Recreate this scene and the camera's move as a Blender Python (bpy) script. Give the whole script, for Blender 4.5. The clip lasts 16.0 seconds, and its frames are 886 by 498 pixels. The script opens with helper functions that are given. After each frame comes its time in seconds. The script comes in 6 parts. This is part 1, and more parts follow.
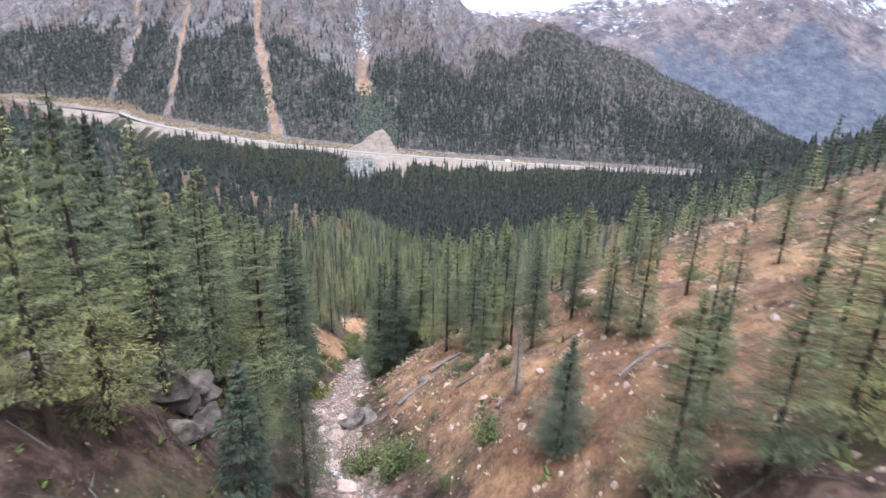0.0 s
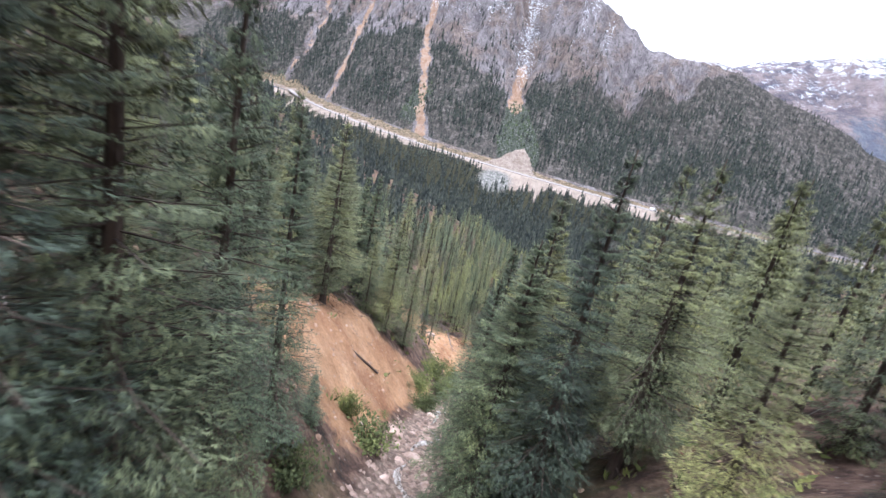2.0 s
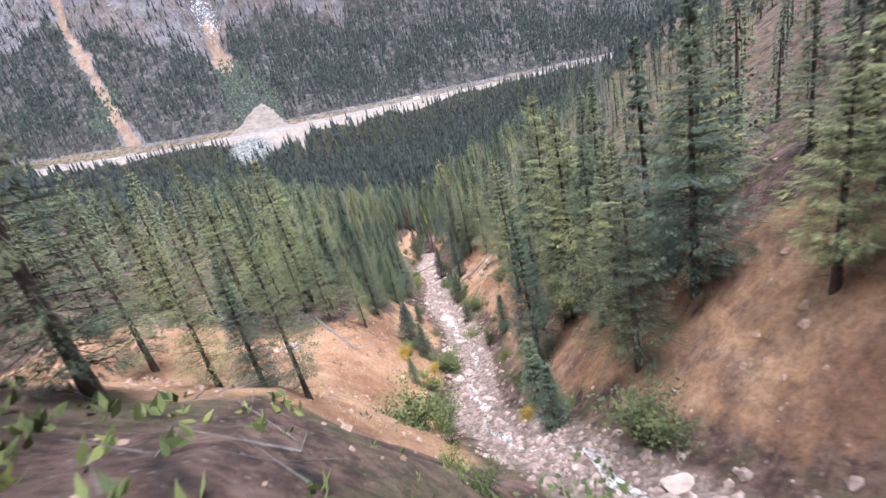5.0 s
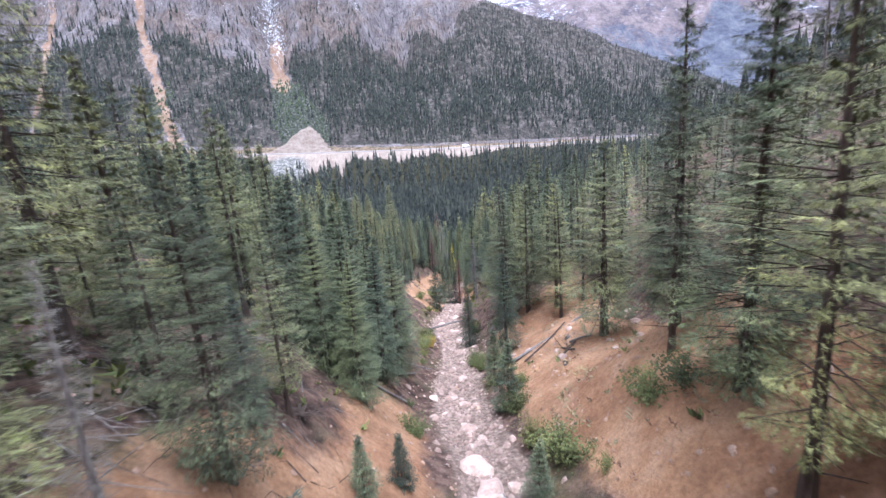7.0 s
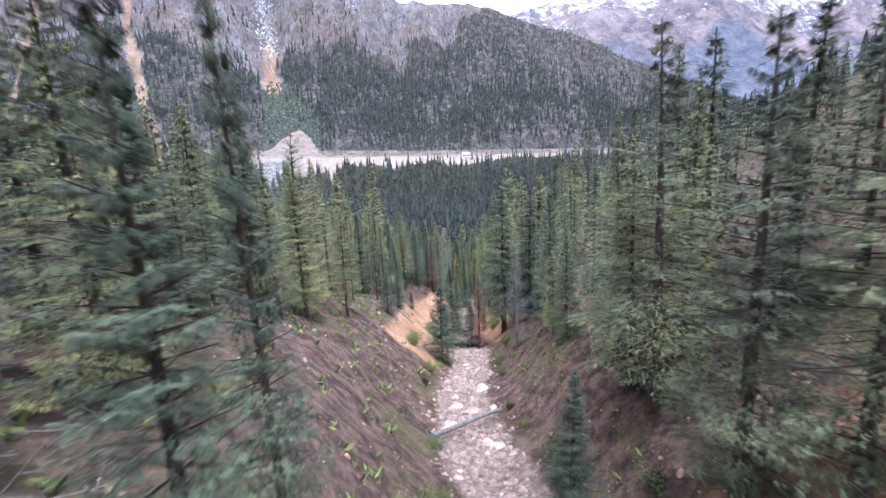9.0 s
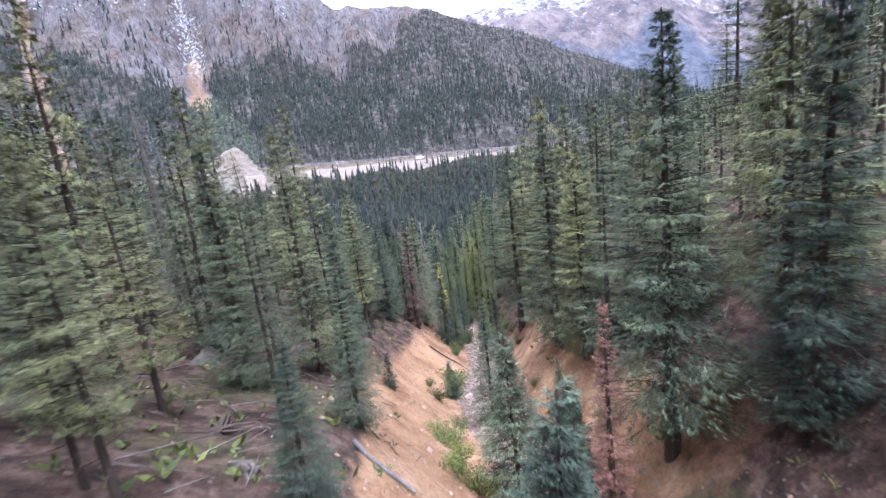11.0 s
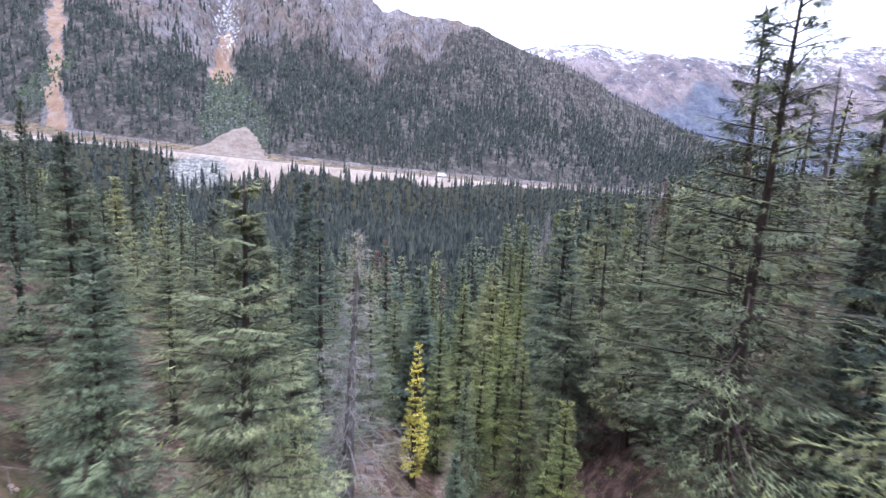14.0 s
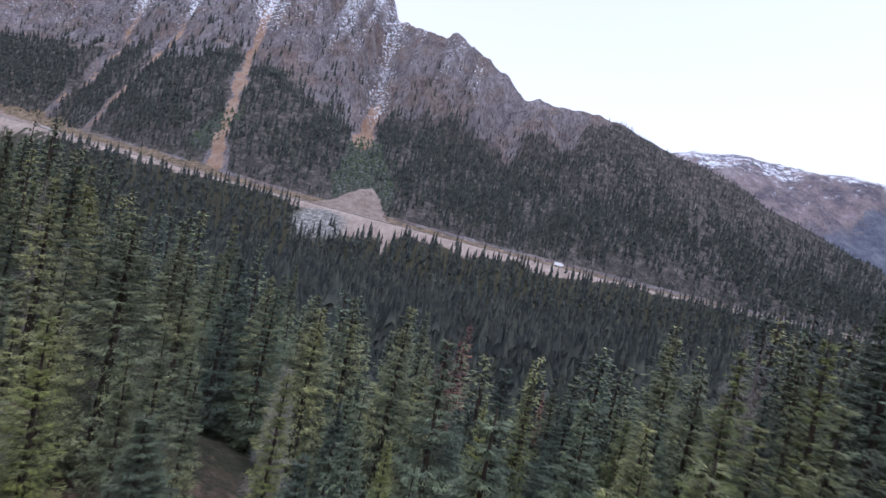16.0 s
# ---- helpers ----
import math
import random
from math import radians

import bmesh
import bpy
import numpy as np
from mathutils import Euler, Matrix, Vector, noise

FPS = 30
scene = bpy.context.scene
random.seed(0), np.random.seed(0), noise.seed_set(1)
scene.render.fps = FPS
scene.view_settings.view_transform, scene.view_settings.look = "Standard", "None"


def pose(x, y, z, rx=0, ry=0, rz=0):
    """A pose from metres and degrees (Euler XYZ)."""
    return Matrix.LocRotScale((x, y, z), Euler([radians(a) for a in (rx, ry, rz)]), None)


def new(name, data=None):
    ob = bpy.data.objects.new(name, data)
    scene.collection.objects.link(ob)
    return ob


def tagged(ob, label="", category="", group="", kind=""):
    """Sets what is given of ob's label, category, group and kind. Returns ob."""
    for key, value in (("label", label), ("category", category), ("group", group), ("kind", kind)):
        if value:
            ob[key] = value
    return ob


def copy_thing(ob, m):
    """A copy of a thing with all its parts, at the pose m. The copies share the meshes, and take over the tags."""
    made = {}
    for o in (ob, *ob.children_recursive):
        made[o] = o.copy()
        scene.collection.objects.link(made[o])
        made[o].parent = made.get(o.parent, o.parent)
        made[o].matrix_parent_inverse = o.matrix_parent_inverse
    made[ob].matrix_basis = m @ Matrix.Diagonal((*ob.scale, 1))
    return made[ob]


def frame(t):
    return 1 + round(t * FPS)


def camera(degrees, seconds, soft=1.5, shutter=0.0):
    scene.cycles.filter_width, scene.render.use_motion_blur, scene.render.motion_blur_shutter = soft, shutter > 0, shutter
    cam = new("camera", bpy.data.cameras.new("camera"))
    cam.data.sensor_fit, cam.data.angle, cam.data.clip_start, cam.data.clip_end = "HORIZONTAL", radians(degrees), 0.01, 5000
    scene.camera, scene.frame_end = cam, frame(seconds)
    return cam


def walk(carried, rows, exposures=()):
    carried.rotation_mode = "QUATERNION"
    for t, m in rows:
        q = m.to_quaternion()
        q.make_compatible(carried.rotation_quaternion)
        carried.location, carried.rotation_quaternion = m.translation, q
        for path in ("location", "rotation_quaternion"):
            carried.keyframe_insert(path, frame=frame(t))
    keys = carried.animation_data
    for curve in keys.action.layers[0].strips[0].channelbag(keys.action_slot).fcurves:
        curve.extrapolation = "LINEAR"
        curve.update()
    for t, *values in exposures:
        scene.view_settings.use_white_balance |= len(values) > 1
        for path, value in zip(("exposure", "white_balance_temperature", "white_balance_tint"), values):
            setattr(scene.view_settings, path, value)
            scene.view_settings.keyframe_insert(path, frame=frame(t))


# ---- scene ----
cam = camera(84.0, 16.0, soft=1.4, shutter=0.17)
EXPOSURES = [(0.0, 1.75, 5450, 12), (1.0, 1.42, 5450, 12), (2.5, 2.1, 5500, 14), (5.5, 2.1, 5400, 14), (6.0, 2.15, 5350, 16), (6.5, 2.05, 5300, 17), (8.0, 2.1, 5200, 17), (11.5, 2.15, 5150, 18), (14.5, 2.0, 5200, 21), (15.5, 1.55, 5250, 22), (16.0, 0.9, 5300, 22)]
PATH = [
    (0.0, 0.00, -0.00, 0.00, 72.58, -1.48, 1.07),
    (0.5, -0.17, 6.73, -3.21, 75.13, -9.55, 11.40),
    (1.0, -1.09, 13.43, -6.34, 75.68, -15.78, 19.21),
    (1.5, -2.93, 20.01, -9.31, 74.11, -17.32, 22.23),
    (2.0, -5.09, 25.87, -12.19, 73.75, -11.33, 17.58),
    (2.5, -7.37, 31.32, -15.03, 73.85, -2.40, 9.25),
    (3.0, -9.40, 36.92, -17.66, 72.61, 7.78, -0.51),
    (5.5, -13.82, 68.00, -32.39, 67.58, 11.57, -13.97),
    (6.0, -12.91, 74.69, -35.61, 70.86, 5.56, -7.24),
    (6.5, -12.02, 81.54, -38.47, 73.80, 4.76, -6.69),
    (7.0, -11.28, 88.29, -40.67, 75.01, 4.33, -6.88),
    (7.5, -10.65, 94.93, -42.97, 75.56, 3.76, -6.74),
    (8.0, -10.00, 101.85, -44.94, 76.20, 2.77, -6.36),
    (10.5, -9.70, 139.98, -54.87, 77.19, 6.17, -11.28),
    (11.0, -8.86, 146.91, -56.55, 77.61, 7.54, -13.13),
    (11.5, -7.69, 153.87, -58.11, 78.17, 7.79, -13.48),
    (12.0, -6.21, 160.82, -59.58, 78.97, 7.07, -13.74),
    (12.5, -4.55, 167.68, -60.62, 79.73, 5.67, -13.99),
    (13.0, -3.06, 174.27, -61.68, 80.44, 3.43, -13.75),
    (13.5, -1.57, 180.53, -62.40, 80.79, 0.01, -12.12),
    (14.0, -0.18, 186.71, -63.22, 80.86, -2.87, -10.09),
    (14.5, 1.00, 192.55, -64.10, 81.98, -4.43, -8.56),
    (15.0, 2.02, 197.76, -64.94, 85.56, -6.10, -6.34),
    (15.5, 2.88, 203.40, -65.40, 87.60, -8.95, -2.33),
    (16.0, 3.36, 209.32, -65.70, 88.81, -11.69, 3.49),
]
walk(cam, [(t, pose(x, y, z, rx, ry, rz)) for t, x, y, z, rx, ry, rz in PATH], EXPOSURES)

# ---------------------------------------------------------------- sky and light
world = bpy.data.worlds.new("sky")
scene.world = world
world.use_nodes = True
wn, wl = world.node_tree.nodes, world.node_tree.links
sky = wn.new("ShaderNodeTexSky")
sky.sky_type = "NISHITA"
sky.sun_disc = False
sky.sun_elevation, sky.sun_rotation = radians(76), radians(160)
sky.dust_density, sky.air_density, sky.ozone_density = 4.0, 1.0, 1.0
pale = wn.new("ShaderNodeHueSaturation")
pale.inputs["Saturation"].default_value = 0.03
pale.inputs["Value"].default_value = 1.3
wl.new(sky.outputs[0], pale.inputs["Color"])
wl.new(pale.outputs[0], wn["Background"].inputs[0])
wn["Background"].inputs[1].default_value = 0.125
sun_data = bpy.data.lights.new("sun", "SUN")
sun_data.energy, sun_data.angle, sun_data.color = 1.5, radians(50), (1.0, 0.98, 0.95)
sun = new("sun", sun_data)
sun.rotation_euler = Euler((radians(14), 0, radians(20)))


# ---------------------------------------------------------------- materials
def material(name, rough=0.9):
    m = bpy.data.materials.new(name)
    m.use_nodes = True
    n, l = m.node_tree.nodes, m.node_tree.links
    b = n["Principled BSDF"]
    b.inputs["Roughness"].default_value = rough
    b.inputs["Specular IOR Level"].default_value = 0.25
    return m, n, l, b


def noise_node(n, l, scale, detail=4.0, rough=0.55, vec=None, stretch=None):
    t = n.new("ShaderNodeTexNoise")
    t.inputs["Scale"].default_value = scale
    t.inputs["Detail"].default_value = detail
    t.inputs["Roughness"].default_value = rough
    if vec is None:
        vec = n.new("ShaderNodeNewGeometry").outputs["Position"]
    if stretch:
        mp = n.new("ShaderNodeMapping")
        mp.inputs["Scale"].default_value = stretch
        l.new(vec, mp.inputs["Vector"])
        vec = mp.outputs[0]
    l.new(vec, t.inputs["Vector"])
    return t.outputs["Fac"]


def ramp(n, l, fac, stops):
    r = n.new("ShaderNodeValToRGB")
    e = r.color_ramp.elements
    while len(e) < len(stops):
        e.new(0.5)
    for el, (p, c) in zip(e, stops):
        el.position = p
        el.color = (*c, 1)
    l.new(fac, r.inputs[0])
    return r.outputs[0]


def mix(n, l, fac, a, b, kind="MIX"):
    x = n.new("ShaderNodeMix")
    x.data_type, x.blend_type = "RGBA", kind
    for sock, v in ((x.inputs[0], fac), (x.inputs[6], a), (x.inputs[7], b)):
        if isinstance(v, (int, float)):
            sock.default_value = v
        elif isinstance(v, tuple):
            sock.default_value = (*v, 1)
        else:
            l.new(v, sock)
    return x.outputs[2]


def bump(n, l, b, height, strength, dist):
    x = n.new("ShaderNodeBump")
    x.inputs["Strength"].default_value = strength
    x.inputs["Distance"].default_value = dist
    l.new(height, x.inputs["Height"])
    l.new(x.outputs[0], b.inputs["Normal"])


def attr(n, name):
    a = n.new("ShaderNodeAttribute")
    a.attribute_name = name
    return a.outputs["Fac"]


def ground_material():
    m, n, l, b = material("soil_and_litter", 0.95)
    litter = ramp(n, l, noise_node(n, l, 1.3, 8, 0.7), [(0.34, (0.011, 0.008, 0.006)), (0.48, (0.066, 0.036, 0.025)), (0.62, (0.15, 0.095, 0.07))])
    flecks = n.new("ShaderNodeTexVoronoi")
    flecks.inputs["Scale"].default_value = 3.4
    l.new(n.new("ShaderNodeNewGeometry").outputs["Position"], flecks.inputs["Vector"])
    litter = mix(n, l, ramp(n, l, flecks.outputs["Distance"], [(0.10, (0.85, 0.85, 0.85)), (0.2, (0, 0, 0))]), litter, (0.16, 0.134, 0.115))
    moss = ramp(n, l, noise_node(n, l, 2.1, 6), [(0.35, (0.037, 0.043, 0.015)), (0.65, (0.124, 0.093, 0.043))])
    litter = mix(n, l, ramp(n, l, noise_node(n, l, 0.23, 4), [(0.5, (0, 0, 0)), (0.62, (0.7, 0.7, 0.7))]), litter, moss)
    orange = ramp(n, l, noise_node(n, l, 0.6, 9, 0.65), [(0.28, (0.2, 0.108, 0.056)), (0.5, (0.315, 0.178, 0.094)), (0.72, (0.39, 0.25, 0.155))])
    stain = ramp(n, l, noise_node(n, l, 0.16, 6, 0.7), [(0.36, (0.62, 0.52, 0.48)), (0.52, (0.95, 0.93, 0.92)), (0.66, (1.2, 1.2, 1.2))])
    orange = mix(n, l, 0.85, orange, stain, "MULTIPLY")
    pebble = n.new("ShaderNodeTexVoronoi")
    pebble.inputs["Scale"].default_value = 2.6
    l.new(n.new("ShaderNodeNewGeometry").outputs["Position"], pebble.inputs["Vector"])
    gravel = ramp(n, l, noise_node(n, l, 3.0, 8, 0.7), [(0.3, (0.10, 0.068, 0.052)), (0.5, (0.215, 0.155, 0.122)), (0.7, (0.31, 0.245, 0.205))])
    chips = ramp(n, l, pebble.outputs["Distance"], [(0.1, (1.12, 1.1, 1.08)), (0.45, (0.72, 0.7, 0.68))])
    gravel = mix(n, l, 0.8, gravel, chips, "MULTIPLY")
    palegravel = ramp(n, l, noise_node(n, l, 0.22, 9, 0.7, stretch=(1, 0.35, 1)), [(0.3, (0.12, 0.09, 0.072)), (0.52, (0.18, 0.143, 0.117)), (0.72, (0.23, 0.193, 0.168))])
    fine = noise_node(n, l, 6.0, 5, 0.7)
    def ragged(name):
        a = n.new("ShaderNodeMath")
        a.operation = "ADD"
        l.new(attr(n, name), a.inputs[0])
        s = n.new("ShaderNodeMath")
        s.operation = "MULTIPLY_ADD"
        l.new(noise_node(n, l, 0.8, 7, 0.7), s.inputs[0])
        s.inputs[1].default_value, s.inputs[2].default_value = 1.1, -0.55
        l.new(s.outputs[0], a.inputs[1])
        r = n.new("ShaderNodeMapRange")
        r.inputs[1].default_value, r.inputs[2].default_value = 0.35, 0.65
        l.new(a.outputs[0], r.inputs[0])
        return r.outputs[0]
    # Valley floor moss is multiplied darker, painting in the shade under the trees.
    litter = mix(n, l, ragged("moss_and_shade"), litter, mix(n, l, 0.9, moss, (0.22, 0.25, 0.3), "MULTIPLY"))
    c = mix(n, l, ragged("bare"), litter, orange)
    c = mix(n, l, ragged("stony"), c, gravel)
    c = mix(n, l, ragged("fill"), c, palegravel)
    scree = ramp(n, l, noise_node(n, l, 0.5, 8, 0.8), [(0.38, (0.034, 0.036, 0.03)), (0.5, (0.10, 0.096, 0.088)), (0.62, (0.235, 0.222, 0.205))])
    c = mix(n, l, ragged("rubble"), c, scree)
    c = mix(n, l, 0.55, c, ramp(n, l, fine, [(0.34, (0.5, 0.48, 0.46)), (0.62, (1.2, 1.2, 1.2))]), "MULTIPLY")
    l.new(c, b.inputs["Base Color"])
    bump(n, l, b, noise_node(n, l, 2.2, 9, 0.75), 0.9, 0.35)
    return m


def rock_face_material():
    m, n, l, b = material("mountain_rock", 0.95)
    cliff = ramp(n, l, noise_node(n, l, 0.045, 10, 0.7, stretch=(1.5, 1, 0.5)), [(0.3, (0.085, 0.077, 0.082)), (0.45, (0.165, 0.145, 0.148)), (0.56, (0.225, 0.198, 0.2)), (0.7, (0.31, 0.285, 0.285))])
    heath = ramp(n, l, noise_node(n, l, 0.1, 8, 0.7), [(0.35, (0.085, 0.062, 0.05)), (0.52, (0.185, 0.135, 0.108)), (0.68, (0.255, 0.2, 0.165))])
    cliff = mix(n, l, ramp(n, l, noise_node(n, l, 0.022, 6, 0.7), [(0.46, (0, 0, 0)), (0.58, (0.75, 0.75, 0.75))]), cliff, heath)
    cracks = ramp(n, l, noise_node(n, l, 0.32, 7, 0.75, stretch=(1.4, 1, 0.28)), [(0.36, (0.30, 0.29, 0.30)), (0.47, (0.85, 0.84, 0.84)), (0.62, (1.25, 1.25, 1.26))])
    cliff = mix(n, l, 0.9, cliff, cracks, "MULTIPLY")
    tufts = ramp(n, l, noise_node(n, l, 0.42, 5, 0.75), [(0.58, (0, 0, 0)), (0.64, (0.8, 0.8, 0.8))])
    cliff = mix(n, l, tufts, cliff, (0.05, 0.052, 0.042))
    scrub = ramp(n, l, noise_node(n, l, 0.16, 8, 0.75), [(0.34, (0.026, 0.027, 0.024)), (0.5, (0.072, 0.063, 0.055)), (0.64, (0.165, 0.143, 0.127))])
    rubble = ramp(n, l, noise_node(n, l, 0.45, 8, 0.8), [(0.36, (0.026, 0.038, 0.024)), (0.5, (0.06, 0.066, 0.05)), (0.6, (0.15, 0.145, 0.135)), (0.68, (0.34, 0.33, 0.32))])
    chute = ramp(n, l, noise_node(n, l, 0.12, 8, 0.7), [(0.3, (0.24, 0.135, 0.08)), (0.5, (0.34, 0.22, 0.15)), (0.7, (0.40, 0.31, 0.25))])
    fillc = ramp(n, l, noise_node(n, l, 0.2, 8, 0.7), [(0.3, (0.2, 0.148, 0.115)), (0.52, (0.31, 0.245, 0.2)), (0.72, (0.39, 0.325, 0.28))])
    bank = ramp(n, l, noise_node(n, l, 0.3, 8, 0.75), [(0.36, (0.06, 0.058, 0.035)), (0.5, (0.19, 0.14, 0.085)), (0.64, (0.34, 0.245, 0.165))])
    def ragged(name, scale=0.11, amp=0.9):
        s = n.new("ShaderNodeMath")
        s.operation = "MULTIPLY_ADD"
        l.new(noise_node(n, l, scale, 8, 0.75), s.inputs[0])
        s.inputs[1].default_value, s.inputs[2].default_value = amp, -amp / 2
        a = n.new("ShaderNodeMath")
        a.operation = "ADD"
        l.new(attr(n, name), a.inputs[0])
        l.new(s.outputs[0], a.inputs[1])
        r = n.new("ShaderNodeMapRange")
        r.inputs[1].default_value, r.inputs[2].default_value = 0.42, 0.58
        l.new(a.outputs[0], r.inputs[0])
        return r.outputs[0]
    c = mix(n, l, ragged("forest"), cliff, scrub)
    c = mix(n, l, ragged("rubble", 0.2, 0.8), c, rubble)
    c = mix(n, l, ragged("chute", 0.3, 1.4), c, chute)
    c = mix(n, l, ragged("bank", 0.15, 0.8), c, bank)
    c = mix(n, l, ragged("fill", 0.15, 0.5), c, fillc)
    c = mix(n, l, ragged("snow", 0.35, 2.4), c, (0.78, 0.8, 0.84))
    l.new(c, b.inputs["Base Color"])
    bump(n, l, b, noise_node(n, l, 0.14, 12, 0.8, stretch=(1.5, 1, 0.45)), 1.0, 10.0)
    return m


def far_mountain_material():
    m, n, l, b = material("hazy_distant_forest_and_snow", 1.0)
    # Distance haze is put into these forest colours as a pale blue.
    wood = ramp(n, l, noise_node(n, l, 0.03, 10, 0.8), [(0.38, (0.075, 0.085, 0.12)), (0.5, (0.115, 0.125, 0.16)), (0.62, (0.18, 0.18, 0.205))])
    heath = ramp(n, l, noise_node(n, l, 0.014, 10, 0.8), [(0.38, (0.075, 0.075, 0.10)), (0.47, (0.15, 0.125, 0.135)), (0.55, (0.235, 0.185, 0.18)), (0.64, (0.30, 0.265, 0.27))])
    def ragged(name, amp, scale=0.05):
        s = n.new("ShaderNodeMath")
        s.operation = "MULTIPLY_ADD"
        l.new(noise_node(n, l, scale, 10, 0.85, stretch=(1, 1, 0.7)), s.inputs[0])
        s.inputs[1].default_value, s.inputs[2].default_value = amp, -amp / 2
        a = n.new("ShaderNodeMath")
        a.operation = "ADD"
        l.new(attr(n, name), a.inputs[0])
        l.new(s.outputs[0], a.inputs[1])
        r = n.new("ShaderNodeMapRange")
        r.inputs[1].default_value, r.inputs[2].default_value = 0.42, 0.58
        l.new(a.outputs[0], r.inputs[0])
        return r.outputs[0]
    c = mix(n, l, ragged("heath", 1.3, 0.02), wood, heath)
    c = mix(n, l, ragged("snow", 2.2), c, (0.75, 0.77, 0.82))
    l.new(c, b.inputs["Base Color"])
    bump(n, l, b, noise_node(n, l, 0.03, 10, 0.8), 1.0, 30.0)
    return m


def needle_material(name, dark, light, per_tree=0.8):
    m, n, l, b = material(name, 0.75)
    g = n.new("ShaderNodeNewGeometry")
    c = ramp(n, l, g.outputs["Random Per Island"], [(0.0, dark), (1.0, light)])
    o = n.new("ShaderNodeObjectInfo")
    own = n.new("ShaderNodeMath")
    own.operation = "ADD"
    l.new(o.outputs["Random"], own.inputs[0])
    l.new(attr(n, "tree"), own.inputs[1])
    part_of = n.new("ShaderNodeMath")
    part_of.operation = "FRACT"
    l.new(own.outputs[0], part_of.inputs[0])
    tint = ramp(n, l, part_of.outputs[0], [(0.0, (0.3, 0.34, 0.36)), (0.3, (0.66, 0.72, 0.74)), (0.6, (1.05, 1.06, 0.98)), (0.85, (1.36, 1.3, 0.98)), (1.0, (1.48, 1.4, 1.25))])
    c = mix(n, l, per_tree, c, tint, "MULTIPLY")
    patch = ramp(n, l, noise_node(n, l, 0.9, 3), [(0.3, (0.75, 0.75, 0.8)), (0.7, (1.2, 1.2, 1.05))])
    c = mix(n, l, 0.6, c, patch, "MULTIPLY")
    stand = ramp(n, l, noise_node(n, l, 0.33, 1), [(0.32, (0.45, 0.49, 0.5)), (0.5, (0.95, 0.96, 0.95)), (0.68, (1.3, 1.22, 0.95))])
    c = mix(n, l, 0.75, c, stand, "MULTIPLY")
    l.new(c, b.inputs["Base Color"])
    return m


def bark_material(name, dark, light):
    m, n, l, b = material(name, 0.95)
    c = ramp(n, l, noise_node(n, l, 7.0, 8, 0.7, stretch=(1, 1, 0.25)), [(0.3, dark), (0.7, light)])
    l.new(c, b.inputs["Base Color"])
    bump(n, l, b, noise_node(n, l, 16.0, 6, 0.7, stretch=(1, 1, 0.2)), 0.8, 0.04)
    return m


def stone_material(name, dark, mid, light):
    m, n, l, b = material(name, 0.88)
    c = ramp(n, l, noise_node(n, l, 2.2, 9, 0.7), [(0.3, dark), (0.5, mid), (0.72, light)])
    o = n.new("ShaderNodeObjectInfo")
    c = mix(n, l, 0.7, c, ramp(n, l, o.outputs["Random"], [(0.0, (0.7, 0.66, 0.64)), (0.6, (0.95, 0.92, 0.9)), (1.0, (1.1, 1.06, 1.03))]), "MULTIPLY")
    g = n.new("ShaderNodeNewGeometry")
    c = mix(n, l, 0.5, c, ramp(n, l, g.outputs["Random Per Island"], [(0.0, (0.65, 0.6, 0.58)), (1.0, (1.15, 1.1, 1.06))]), "MULTIPLY")
    l.new(c, b.inputs["Base Color"])
    bump(n, l, b, noise_node(n, l, 5.0, 9, 0.75), 0.8, 0.12)
    return m


def water_material():
    m, n, l, b = material("white_water", 0.12)
    f = noise_node(n, l, 2.6, 8, 0.75, stretch=(1, 0.5, 1))
    c = ramp(n, l, f, [(0.38, (0.08, 0.066, 0.054)), (0.52, (0.24, 0.205, 0.18)), (0.64, (0.55, 0.53, 0.51))])
    l.new(c, b.inputs["Base Color"])
    r = ramp(n, l, f, [(0.45, (0.08, 0.08, 0.08)), (0.6, (0.7, 0.7, 0.7))])
    l.new(r, b.inputs["Roughness"])
    bump(n, l, b, noise_node(n, l, 5.0, 6, 0.7), 0.8, 0.1)
    return m


def asphalt_material():
    m, n, l, b = material("worn_asphalt", 0.9)
    c = ramp(n, l, noise_node(n, l, 0.4, 8, 0.7), [(0.3, (0.15, 0.13, 0.12)), (0.7, (0.22, 0.195, 0.18))])
    l.new(c, b.inputs["Base Color"])
    return m


def plain(name, colour, rough=0.6):
    m, n, l, b = material(name, rough)
    c = mix(n, l, 0.3, colour, ramp(n, l, noise_node(n, l, 3.0, 6), [(0.3, (0.7, 0.7, 0.7)), (0.7, (1.1, 1.1, 1.1))]), "MULTIPLY")
    l.new(c, b.inputs["Base Color"])
    return m


SOIL = ground_material()
ROCKFACE = rock_face_material()
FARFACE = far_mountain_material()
FIR = needle_material("fir_needles", (0.023, 0.027, 0.015), (0.184, 0.189, 0.095))
SPRUCE = needle_material("spruce_needles", (0.014, 0.019, 0.014), (0.110, 0.131, 0.083))
LARCH = needle_material("larch_needles", (0.045, 0.054, 0.016), (0.158, 0.168, 0.052), 0.4)
GOLD = needle_material("golden_needles", (0.17, 0.15, 0.022), (0.40, 0.34, 0.055), 0.2)
RUST = needle_material("dead_red_needles", (0.075, 0.036, 0.031), (0.19, 0.092, 0.078), 0.3)
GREYTWIG = needle_material("bare_grey_twigs", (0.09, 0.08, 0.078), (0.18, 0.165, 0.165), 0.3)
BUSHLEAF = needle_material("bush_leaves", (0.045, 0.056, 0.018), (0.125, 0.130, 0.046), 0.6)
YELLOWLEAF = needle_material("autumn_leaves", (0.20, 0.14, 0.025), (0.34, 0.20, 0.035), 0.4)
